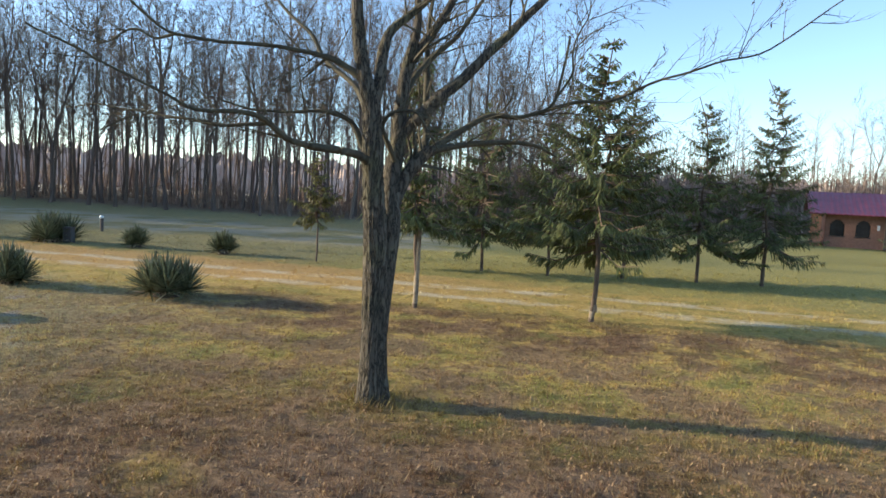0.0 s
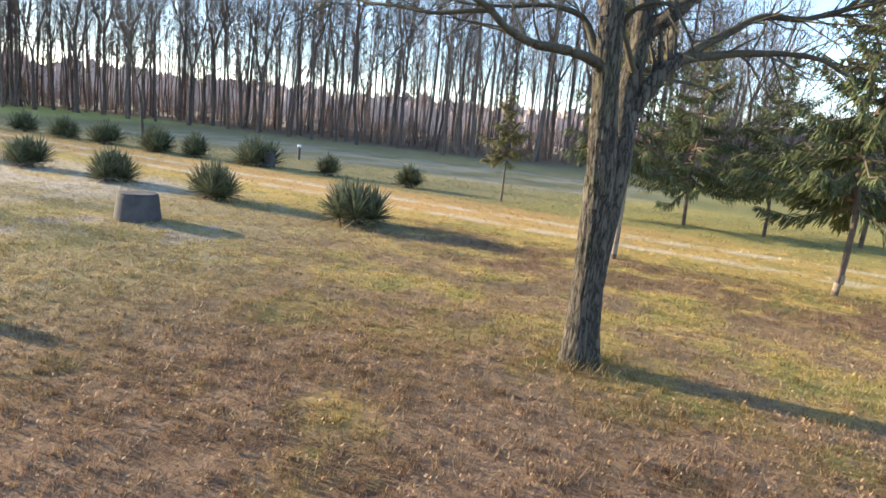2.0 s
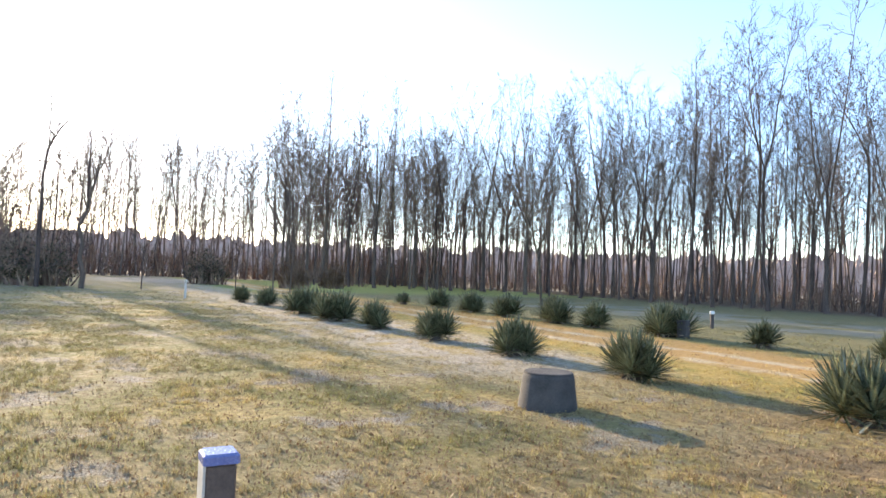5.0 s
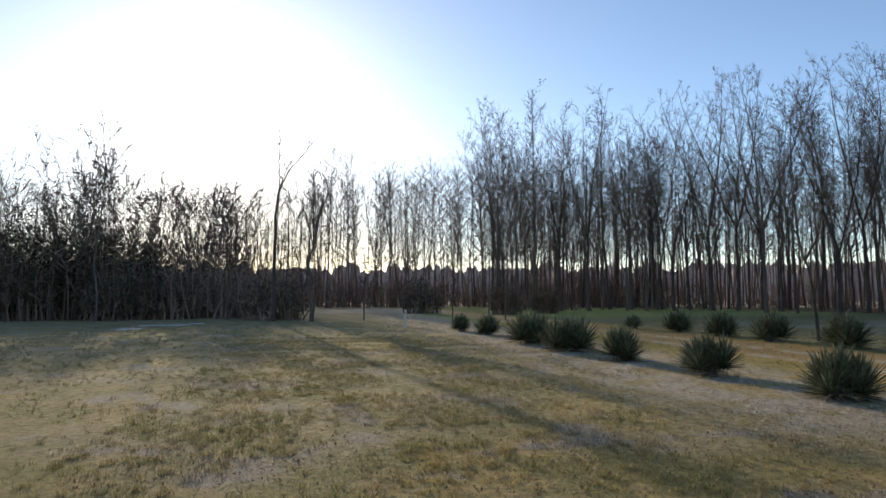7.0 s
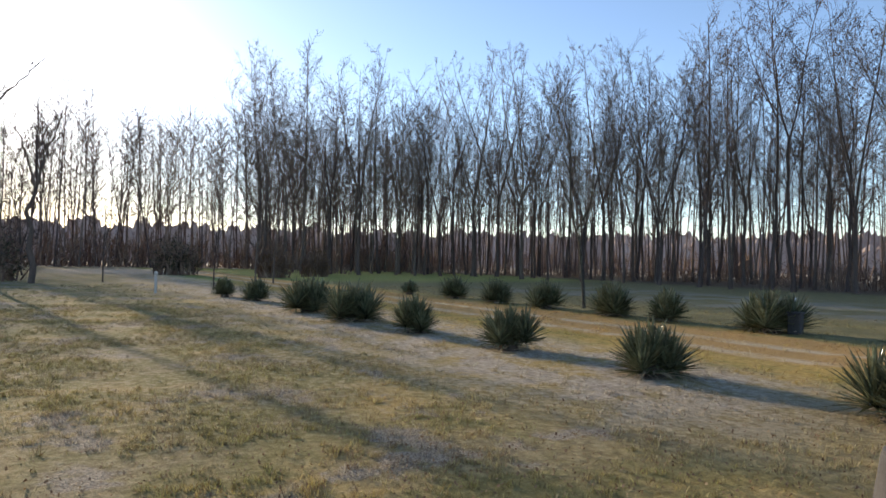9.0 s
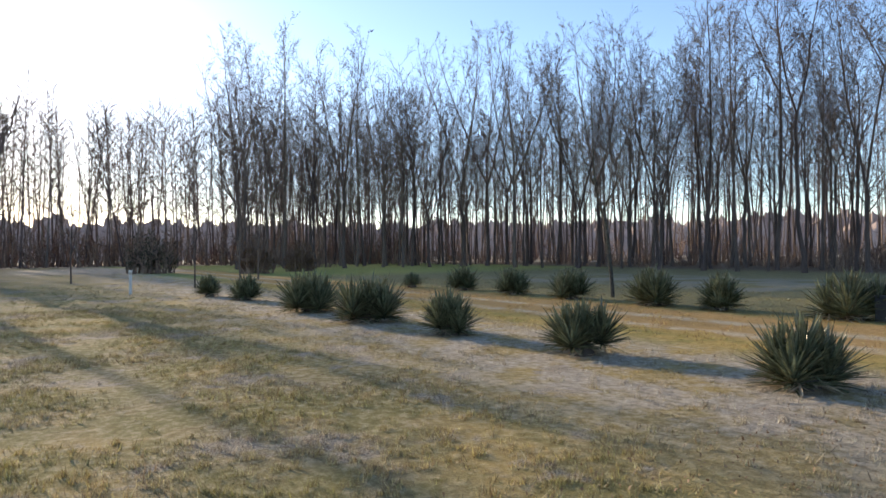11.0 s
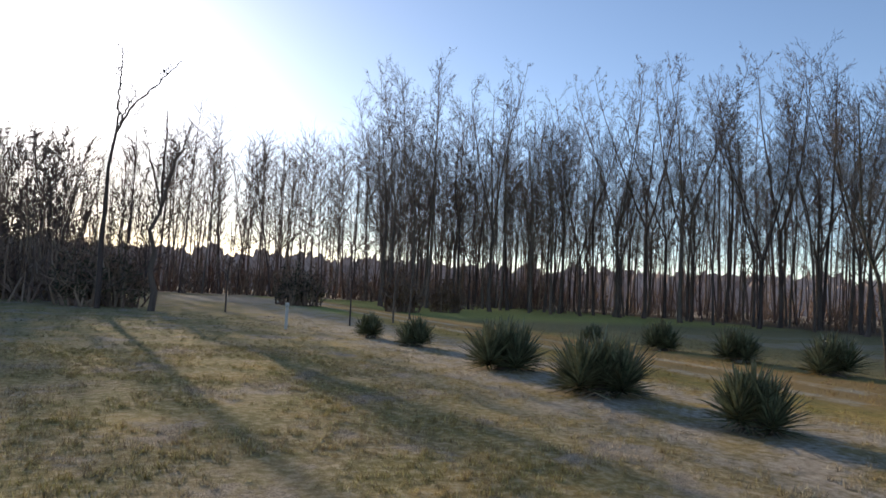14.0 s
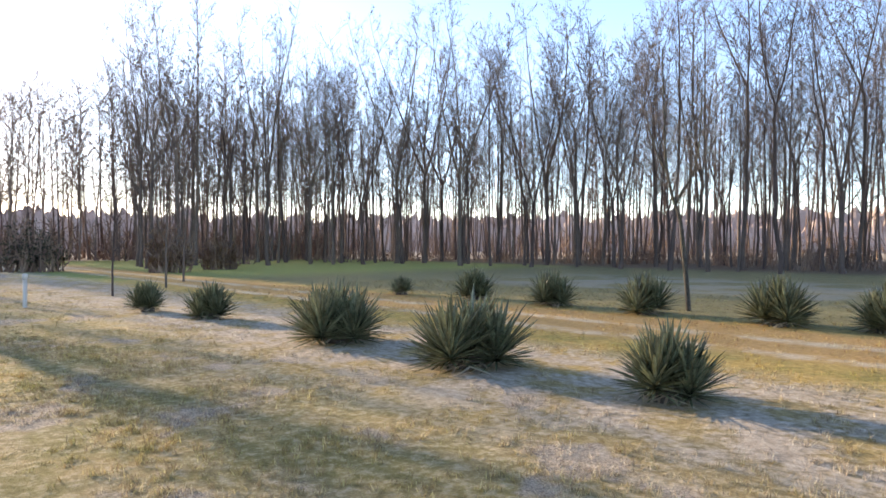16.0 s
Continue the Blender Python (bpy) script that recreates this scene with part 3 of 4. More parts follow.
def brush_clump(seed, height, stems, reach=1.5, stout=1.0):
    r, sh = random.Random(seed), Shape()
    for j in range(stems):
        a, d = r.random() * 6.28, r.random() ** 0.5 * reach
        p = Vector((math.cos(a) * d, math.sin(a) * d, -0.05))
        h = height * r.uniform(0.3, 1.0) * (1 - 0.55 * (d / reach) ** 2)
        q = p + Vector((r.gauss(0, 0.35), r.gauss(0, 0.35), h))
        sh.tube([p, p.lerp(q, 0.55) + Vector((r.gauss(0, 0.12), r.gauss(0, 0.12), 0)), q], [0.045 * stout, 0.032 * stout, 0.008], 3, point=True)
        for k in range(4):
            s = p.lerp(q, r.uniform(0.35, 0.95))
            e = s + Vector((r.gauss(0, 0.45), r.gauss(0, 0.45), r.uniform(0.2, 0.8))) * stout
            sh.tube([s, e], [0.026 * stout, 0.008], 3, point=True)
    return sh


FAR_CLUMPS = [brush_clump(s, h, 11) for s, h in ((44, 3.4), (45, 2.8), (46, 4.2))]
CLUMPS = [brush_clump(s, h, 30, 2.2) for s, h in ((41, 3.6), (42, 2.4), (43, 5.0), (47, 1.8))]
under = []
for row in range(4):
    under += along(EDGE, 3.6, rng, 8 + row * 8.0, 3.0)
joined("undergrowth", CLUMPS, under, BRUSH, "brown leafless undergrowth at the foot of the wood", rng, 0.4, 0.85)
under = []
for row in range(4):
    under += along(LEFT_EDGE, 2.2, rng, row * 4.0, 1.5)
for row in range(2):
    under += along(EDGE, 3.4, rng, 48 + row * 6.0, 2.5)
joined("far_undergrowth", FAR_CLUMPS, under, BRUSH, "brown leafless thicket below the distant woods", rng, 0.9, 2.2)


THICKET_TWIGS = surface("thicket_twigs", (0.13, 0.092, 0.078), (0.33, 0.25, 0.21), 0.4, 6, 0.9, 0.0, vary="island")
TALL_CLUMPS = [brush_clump(s, h, 100, 4.2, 1.7) for s, h in ((48, 9.0), (49, 7.5), (50, 10.5))]
under = []
for row in range(3):
    under += along([(-14, 66), (4, 70), (22, 74), (60, 78), (100, 70)], 2.4, rng, row * 4.5, 1.5)
joined("brown_thicket", TALL_CLUMPS, under, THICKET_TWIGS, "tall leafless brown thicket behind the brick house", rng, 0.7, 1.1)


def distant_woods():
    """Far rim of brown woods round the plain, with a ragged crown line, three ranks deep."""
    r, sh = random.Random(52), Shape()
    for rank in range(3):
        n, base = 2600, len(sh.v)
        for i in range(n):
            a = 2 * math.pi * i / n
            d = 150 + 7 * rank + 2.5 * noise.noise(Vector((math.cos(a) * 40, math.sin(a) * 40, rank)))
            c = Vector((math.cos(a) * 30, math.sin(a) * 30, 9.0 * rank))
            h = 6.2 + 1.2 * rank + 2.0 * noise.noise(c) + 1.5 * noise.noise(c * 4) + r.uniform(-0.9, 0.9)
            x, y = MIDDLE[0] + math.cos(a) * d, MIDDLE[1] + math.sin(a) * d
            sh.v += [(x, y, -0.3), (x + math.cos(a) * 1.5, y + math.sin(a) * 1.5, h * 0.6), (x + math.cos(a) * 3.0, y + math.sin(a) * 3.0, h)]
        for i in range(n):
            p, q = base + 3 * i, base + 3 * ((i + 1) % n)
            sh.f += [(p, q, q + 1, p + 1), (p + 1, q + 1, q + 2, p + 2)]
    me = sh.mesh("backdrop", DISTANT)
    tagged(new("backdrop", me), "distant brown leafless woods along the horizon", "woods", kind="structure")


distant_woods()


# ---- thicket round the low sun ----
def twiggy_shrub(seed, height, width, material, label, at):
    r, crown = random.Random(seed), Shape()
    wood = brush_clump(seed, height, 90)
    wood.v = [(x * width / 3.2, y * width / 3.2, z) for x, y, z in wood.v]
    for j in range(2600):
        q = Vector(wood.v[r.randrange(len(wood.v))])
        if q.z > 0.2 and (q.x ** 2 + q.y ** 2) / (width * 0.6) ** 2 + (q.z / height) ** 2 < 1:
            crown.spindle(q, (r.gauss(0, 1), r.gauss(0, 1), r.gauss(0.2, 0.7)), r.uniform(0.14, 0.34), r.uniform(0.02, 0.045))
    t = thing("shrub", at, label, "shrub", "shrubs before the wood")
    part("wood", wood, BRUSH, t)
    part("crown", crown, material, t)


for i, (x, y, h, w, m) in enumerate([(-49.5, 0.5, 3.6, 4.2, SHRUB), (-54, -7, 4.2, 5.0, SHRUB), (-55, 17.5, 3.4, 2.6, RUSTY), (-57, 21.5, 2.8, 2.2, RUSTY), (-61, 12.0, 3.5, 3.5, SHRUB)]):
    twiggy_shrub(60 + i, h, w, m, "dark dense shrub in shade before the wood" if m is SHRUB else "russet twiggy shrub before the wood", (x, y, 0))
def thicket_dome(seed, height, width):
    """A tall rounded mass of tangled stems with withered leaves."""
    r, crown = random.Random(seed), Shape()
    wood = brush_clump(seed, height, 200, width / 2, 1.3)
    for j in range(6500):
        q = Vector(wood.v[r.randrange(len(wood.v))])
        if q.z > 0.3 and (q.x ** 2 + q.y ** 2) / (width * 0.62) ** 2 + (q.z / height / 1.05) ** 2 < 1:
            crown.spindle(q, (r.gauss(0, 1), r.gauss(0, 1), r.gauss(0.3, 0.7)), r.uniform(0.2, 0.55), r.uniform(0.03, 0.06))
    t = thing("thicket_bush", (0, 0, 0), "tall dense dark bush of the thicket below the sun", "bush", "bushes of the thicket")
    part("wood", wood, BRUSH, t)
    part("crown", crown, SHRUB, t, "withered dark leaves and twigs")
    return t


DOMES = [thicket_dome(161, 8.5, 8.0), thicket_dome(162, 7.0, 7.0), thicket_dome(163, 5.0, 6.0)]
for i, (x, y, k, size) in enumerate([(-58, -12.0, 0, 1.0), (-60, -9.0, 1, 1.0), (-53, -9.5, 2, 0.8), (-62, -14, 0, 1.1), (-55, -16, 1, 1.1), (-58, -20, 0, 1.15), (-54, -25, 1, 1.2), (-56, -32, 0, 1.1)]):
    if i in (0, 1, 2):
        DOMES[k].matrix_basis = pose(x, y, 0) @ Matrix.Scale(size, 4)
    else:
        put(DOMES[k], (x, y, 0), 47.0 * i, size)
scrub = [(-53 - rng.random() * 14, -2.0 - rng.random() * 36) for i in range(130)]
joined("thicket_scrub", CLUMPS, scrub, BRUSH, "dense brown scrub of the thicket below the sun", rng, 0.9, 1.7)
put(KINDS[1], (-62, 0.5, 0), 70, 0.66)
put(KINDS[6], (-66, -15, 0), 200, 0.72)
THICKET = forest_tree(29, 12.5, 0.20, 1.9, 160, 0.024)
tagged(THICKET, "dense twiggy bare tree of the thicket", "tree", "trees of the thicket")
THICKET.matrix_basis = pose(-60, -6, 0) @ Matrix.Scale(0.8, 4)
for i in range(24):
    x, y = -56 - rng.random() * 14, (2 - i * 2.0 if i < 4 else -4 - (i - 4) * 1.5) + rng.gauss(0, 1)
    put(THICKET, (x, y, 0), rng.random() * 360, rng.uniform(0.66, 0.9) * (1.16 if y < -9 else 1.0))


def whip_tree(seed, at, fork, prongs, label, stout=1.0):
    """A slender bare tree: a thin stem that parts into long whips above the thicket."""
    r = random.Random(seed)
    t = thing("slender_tree", at, label, "tree", "slender trees in the thicket")
    stem = [Vector((r.gauss(0, 0.06) * i, r.gauss(0, 0.06) * i, -0.1 + (fork + 0.1) * i / 5)) for i in range(6)]
    part("trunk", Shape().tube(stem, [(0.13 - 0.014 * i) * stout for i in range(6)], 7), WOODS_BARK, t, smooth=True)
    for dy, dz in prongs:
        whip, tips = Shape(), Shape()
        line = smooth_line([stem[5], stem[5] + Vector((0.1, dy * 0.25, dz * 0.35)), stem[5] + Vector((0, dy * 0.62, dz * 0.68)), stem[5] + Vector((0.1, dy, dz))], 6)
        m = len(line) - 1
        line = [p + Vector((r.gauss(0, 0.03), r.gauss(0, 0.03), 0)) * min(1, j / 3) for j, p in enumerate(line)]
        whip.tube(line, [(0.06 - 0.042 * j / m) * stout for j in range(m + 1)], 5)
        limb = part("limb", whip, WOODS_BARK, t, smooth=True)
        for j in range(11):
            k = min(int((0.25 + 0.75 * r.random()) * m), m - 1)
            grow(tips, tips, r, line[k], Vector((r.gauss(0, 0.5), r.gauss(dy * 0.1, 0.5), 0.9)), r.uniform(0.3, 0.9), 0.016, 1, 4, 0.12, 0.006)
        for j in range(16):
            tips.spindle(Vector(tips.v[r.randrange(len(tips.v))]), (r.gauss(0, 0.5), r.gauss(0, 0.5), -0.6), r.uniform(0.10, 0.20), 0.035)
        tagged(part("twig_spray", tips, WOODS_TWIG, limb, "thin twigs with dry pods"), kind="stuff")


# ---- the multi-stemmed tree beside the start ----
TREE = Vector((-2.16, 6.33, 0))
ACROSS, AWAY = Vector((0.946, 0.323, 0)), Vector((-0.323, 0.946, 0))


def on_tree(u, z, away=0.0):
    return ACROSS * u + AWAY * away + Vector((0, 0, z))


def smooth_line(pts, n=5):
    out = []
    for i in range(len(pts) - 1):
        p0, p1, p2, p3 = (Vector(pts[max(min(j, len(pts) - 1), 0)]) for j in (i - 1, i, i + 1, i + 2))
        for k in range(n):
            t = k / n
            out.append(0.5 * ((2 * p1) + (p2 - p0) * t + (2 * p0 - 5 * p1 + 4 * p2 - p3) * t * t + (3 * p1 - p0 - 3 * p2 + p3) * t ** 3))
    return out + [Vector(pts[-1])]


def barky_tube(pts, radii, sides, seed, depth):
    """A stem with furrowed bark: ridges that wander up the trunk."""
    sh = Shape().tube(pts, radii, sides)
    n = len(pts)
    for i in range(n):
        c = Vector(pts[i])
        for k in range(sides):
            v = Vector(sh.v[i * sides + k])
            w = 2 * math.pi * k / sides
            q = Vector((math.cos(w) * 5.5, math.sin(w) * 5.5, v.z * 3.0 + seed))
            ridge = 1 - min(1, abs(noise.noise(q)) * 4.5)
            ridge = 0.35 - ridge + 0.45 * noise.noise(q * 2.7)
            sh.v[i * sides + k] = tuple(c + (v - c) * (1 + depth * ridge))
    return sh


def big_tree():
    r = random.Random(5)
    t = thing("tree", TREE, "bare multi-stemmed tree with furrowed bark in leaf-strewn grass", "tree")
    pts = smooth_line([on_tree(u, z, a) for u, z, a in ((0, -0.12, 0), (-0.005, 0.1, 0), (-0.022, 0.9, 0), (-0.04, 1.6, -0.05), (-0.103, 2.39, -0.1), (-0.14, 3.0, -0.1), (-0.25, 3.43, -0.1), (-0.32, 4.0, -0.05), (-0.4, 5.2, 0))], 22)
    rad = [float(np.interp(p.z, (-0.12, 0.08, 0.3, 0.6, 1.5, 2.3, 2.9, 3.3, 4.0, 5.2), (0.21, 0.17, 0.144, 0.132, 0.122, 0.103, 0.094, 0.07, 0.056, 0.025))) for p in pts]
    part("trunk", barky_tube(pts, rad, 100, 0, 0.09), BARK, t, "furrowed grey-brown trunk with flared foot", True)
    limbs = [((0.0, 0.7, 0.02), (0.045, 1.3, 0.04), (0.095, 1.83, 0.10), (0.113, 2.42, 0.2), (0.16, 2.83, 0.28), (0.17, 3.3, 0.3), (0.31, 3.65, 0.35), (0.58, 4.08, 0.4), (1.0, 4.9, 0.5), 0.118, 0.03),
             ((-0.15, 2.92, -0.1), (-0.09, 3.22, -0.05), (-0.04, 3.62, 0), (0.035, 3.8, 0.05), (0.28, 4.05, 0.1), (0.6, 4.4, 0.2), 0.07, 0.025),
             ((0.17, 3.2, 0.3), (0.2, 3.5, 0.3), (0.27, 3.85, 0.28), (0.29, 4.3, 0.25), (0.3, 5.0, 0.2), 0.062, 0.02),
             ((0.12, 2.55, 0.22), (0.18, 2.79, 0.25), (0.5, 3.13, 0.2), (0.79, 3.39, 0.2), (1.13, 3.76, 0.2), (1.57, 4.25, 0.2), (2.0, 4.8, 0.2), 0.078, 0.03),
             ((0.05, 1.6, 0.1), (0.09, 1.95, 0.14), (0.19, 2.26, 0.19), (0.33, 2.46, 0.25), (0.50, 2.65, 0.32), 0.082, 0.062),
             ((0.46, 2.62, 0.3), (0.7, 2.71, 0.42), (1.06, 2.77, 0.6), (1.4, 2.8, 0.7), (1.76, 2.77, 0.8), (2.0, 2.68, 0.9), 0.05, 0.014),
             ((0.46, 2.61, 0.3), (0.73, 2.82, 0.5), (1.11, 3.04, 0.6), (1.53, 3.09, 0.6), (1.86, 3.3, 0.55), (1.97, 3.98, 0.5), 0.05, 0.012),
             ((1.62, 3.12, 0.6), (2.08, 3.26, 0.5), (2.5, 3.32, 0.35), (3.05, 3.58, 0.1), (3.74, 3.79, -0.2), (4.45, 4.3, -0.5), 0.026, 0.006),
             ((1.86, 3.3, 0.55), (2.02, 3.55, 0.5), (2.0, 3.9, 0.45), (2.15, 4.2, 0.4), (2.1, 4.6, 0.4), 0.016, 0.005),
             ((1.45, 3.08, 0.6), (1.75, 3.12, 0.6), (2.15, 3.16, 0.65), (2.6, 3.1, 0.7), 0.016, 0.004),
             ((0.30, 2.43, 0.25), (0.46, 2.78, 0.65), (0.46, 3.2, 0.8), (0.445, 3.71, 0.8), (0.45, 4.02, 0.8), (0.5, 4.8, 0.9), 0.055, 0.02),
             ((-0.2, 3.25, -0.08), (-0.45, 3.42, -0.05), (-0.64, 3.46, -0.1), (-0.95, 3.49, -0.2), (-1.94, 3.53, -0.3), (-2.45, 3.9, -0.4), 0.045, 0.008),
             ((-0.98, 2.705, -0.98), (-1.2, 2.68, -1.0), (-1.6, 2.7, -0.9), (-1.9, 2.72, -0.8), (-2.4, 2.8, -0.6), (-2.9, 2.8, -0.4), 0.022, 0.004),
             ((-1.94, 3.53, -0.3), (-2.15, 3.5, -0.25), (-2.35, 3.56, -0.2), (-2.6, 3.46, -0.1), (-2.9, 3.5, 0.0), (-3.3, 3.75, 0.1), 0.016, 0.004),
             ((-0.09, 2.45, -0.08), (-0.223, 2.645, -0.05), (-0.344, 2.85, 0), (-0.514, 2.934, 0), (-0.681, 2.95, 0), (-1.17, 2.909, 0), (-1.6, 2.99, 0.1), 0.042, 0.008),
             ((-0.08, 2.38, -0.08), (-0.21, 2.49, -0.2), (-0.41, 2.55, -0.5), (-0.66, 2.562, -0.6), (-0.83, 2.60, -0.85), (-1.0, 2.72, -1.0), (-1.22, 2.77, -1.15), (-1.52, 2.78, -1.2), (-1.72, 2.85, -1.25), (-2.8, 3.35, -1.2), 0.052, 0.008),
             ((0.15, 3.1, 0.3), (0.3, 3.4, 0.5), (0.55, 3.75, 0.7), (0.8, 4.0, 0.8), (1.1, 4.5, 1.1), (1.4, 5.0, 1.5), 0.045, 0.015),
             ((-0.15, 2.9, 0.0), (-0.3, 3.2, 0.3), (-0.6, 3.5, 0.6), (-0.9, 3.9, 0.9), (-1.3, 4.3, 1.2), (-1.8, 4.7, 1.6), 0.04, 0.012),
             ((0.12, 2.5, 0.15), (-0.02, 2.82, 0.0), (0.1, 2.98, -0.1), (0.3, 2.96, -0.2), (0.42, 2.8, -0.25), (0.5, 2.68, -0.3), 0.028, 0.008)]
    for i, (*path, r0, r1) in enumerate(limbs):
        line = smooth_line([on_tree(u, z, a) for u, z, a in path], 8)
        m = len(line) - 1
        line = [p + Vector([noise.noise(p * 2.6 + Vector((i * 5.0, k * 9.0, 0))) for k in range(3)]) * 0.035 * min(1, j / 8) for j, p in enumerate(line)]
        rad = [r0 + (r1 - r0) * (j / m) ** (1.1 if r0 > 0.06 else 0.75) for j in range(m + 1)]
        big = r0 > 0.06
        limb = part("limb", barky_tube(line, rad, 40 if big else 10, 7.0 * i, 0.07), BARK if big else TWIG, t, "", True)
        tw = Shape()
        count = 7 if big else 13
        for j in range(count):
            f = 0.3 + 0.68 * (j + r.random()) / count
            f = 0.55 + 0.44 * f if big else f
            k = min(int(f * m), m - 1)
            ax = (line[k + 1] - line[k]).normalized()
            side = ax.cross(Vector((r.gauss(0, 1), r.gauss(0, 1), r.gauss(0, 1)))).normalized()
            h = ax * 0.6 + side * 0.8 + Vector((0, 0, 0.15))
            grow(tw, tw, r, line[k], h, r.uniform(0.35, 0.95), max(rad[k] * 0.35, 0.006), 1 if r.random() < 0.6 else 2, 4, 0.10, 0.003)
        for j in range(10):
            q = Vector(tw.v[r.randrange(len(tw.v))])
            tw.spindle(q, (r.gauss(0, 0.4), r.gauss(0, 0.4), -1), r.uniform(0.05, 0.09), 0.009)
        tagged(part("twig_spray", tw, TWIG, limb, "thin crooked twigs with dry pods"), kind="stuff")


big_tree()
whip_tree(95, (-47, 0.6, 0), 7.9, ((0.0, 3.9), (2.5, 3.7), (0.7, 2.0)), "slender bare tree forked above the brown thicket")
whip_tree(96, (-50, -10.2, 0), 9.0, ((-0.3, 4.6), (0.5, 2.6)), "slender bare tree rising out of the thicket", 0.55)
whip_tree(97, (-46, 2.8, 0), 4.4, ((0.0, 4.6), (1.1, 4.2), (-0.8, 3.0), (0.6, 3.2)), "crooked bare tree with several stems before the wood", 1.25)


# ---- spruces ----
def spruce(seed, height, width, clear, at, label, washed=0.0, sparse=1.0, turn=0.0, needles=None):
    r = random.Random(seed)
    t = thing("spruce", at, label, "tree", "spruces on the lawn", turn)
    bent = [Vector((r.gauss(0, 0.02) * i, r.gauss(0, 0.02) * i, -0.1 + (height + 0.1) * i / 8)) for i in range(9)]
    rad = [0.050 * height / 5.5 * (1 - 0.115 * i) + 0.006 for i in range(9)]
    part("trunk", Shape().tube(bent, rad, 9), SPRUCE_BARK, t, "", True)
    if washed:
        low = [bent[0].lerp(bent[1], f) for f in (0.2, 0.45)] + [Vector((bent[1].x, bent[1].y, washed * 0.6)), Vector((bent[1].x, bent[1].y, washed))]
        part("limewash", Shape().tube(low, [0.055 * height / 5.5] * 4, 9), LIME_WASH, t, "pale limewashed foot of the trunk", True)
    whorls = int(26 * height / 5.0)
    for w in range(whorls):
        f = (w + 0.5) / whorls
        z = clear + (height * 0.97 - clear) * f ** 1.04
        reach = width * 0.52 * (1 - f) ** 0.82 * (0.5 + 0.5 * min(1, f * 5 + 0.5)) + 0.10
        for k in range(r.choice((4, 5, 5, 6)) if f < 0.75 else 4):
            branch = Shape()
            a = r.random() * 6.28
            ln = reach * r.uniform(0.5, 1.1)
            droop = -0.28 * (1 - f) + 0.45 * f + r.gauss(0, 0.12)
            p = Vector((0, 0, z + r.uniform(-0.16, 0.16)))
            d = Vector((math.cos(a), math.sin(a), droop))
            mid = p + d * ln * 0.55 + Vector((0, 0, -0.05 * ln))
            tip = p + d * ln + Vector((0, 0, 0.14 * ln))
            branch.tube([p, mid, tip], [0.020, 0.012, 0.004], 3)
            bark_faces = len(branch.f)
            side = Vector((-math.sin(a), math.cos(a), 0))
            count = max(3, int((11 + 44 * ln) * sparse * r.uniform(0.45, 1.15) * 0.85 * (1 - 0.4 * f)))
            for j in range(count):
                g = 0.15 + 0.85 * (j + r.random()) / count
                q = p.lerp(mid, g / 0.55) if g < 0.55 else mid.lerp(tip, (g - 0.55) / 0.45)
                s = side * (1 if j % 2 else -1)
                h = d * 0.55 + s * r.uniform(0.1, 0.9) + Vector((0, 0, r.gauss(-0.8, 0.4)))
                ln2 = r.uniform(0.10, 0.27) * (1.15 - 0.35 * g) * (1.05 - 0.45 * f)
                branch.spindle(q, h, ln2, r.uniform(0.014, 0.026) * (1.25 if sparse < 0.95 else 1.0))
                if ln2 > 0.17 and sparse > 0.95:
                    h2 = h.normalized()
                    for u in (0.45, 0.7):
                        branch.spindle(Vector(q) + h2 * ln2 * u, h2 + d * 0.8 * r.random() + Vector((0, 0, r.gauss(-0.3, 0.5))), ln2 * 0.6, 0.012)
            me = branch.mesh("branch", needles or NEEDLES)
            me.materials.append(SPRUCE_BARK)
            me.polygons.foreach_set("material_index", [1] * bark_faces + [0] * (len(branch.f) - bark_faces))
            part("branch", me, None, t)
    return t


spruce(71, 5.1, 3.5, 1.3, (-0.05, 12.2, 0), "green spruce with a limewashed trunk foot on straw grass", 0.32, 1.5)
spruce(72, 4.9, 2.1, 1.6, (-3.32, 11.94, 0), "slender spruce with a long pale bare trunk", 1.55, 1.0)
spruce(73, 4.9, 4.0, 1.05, (-3.27, 18.9, 0), "broad dark green spruce on the lawn", 0, 1.25)
spruce(74, 4.6, 3.4, 1.1, (-1.37, 19.0, 0), "broad dark green spruce on the lawn", 0, 1.25)
spruce(75, 5.8, 3.6, 1.25, (0.74, 19.8, 0), "tall dark green spruce on the lawn", 0, 1.25)
spruce(76, 5.3, 3.6, 0.95, (2.85, 20.3, 0), "dark spruce with low sweeping branches on the lawn", 0, 1.2)
spruce(77, 5.9, 3.3, 1.05, (4.69, 20.6, 0), "dark spruce with a thin bare leader on the lawn", 0, 1.1)
spruce(78, 3.2, 1.6, 1.3, (-8.13, 18.05, 0), "small thin yellowing spruce with a bare stem", 0, 0.75, needles=YELLOWED)
spruce(79, 2.8, 1.5, 1.2, (-5.03, 17.95, 0), "small thin yellowing spruce with a bare stem", 0, 0.75, needles=YELLOWED)
spruce(80, 3.0, 3.4, 0.3, (13.6, 33.5, 0), "low spreading dark spruce near the brick house", 0, 0.7)


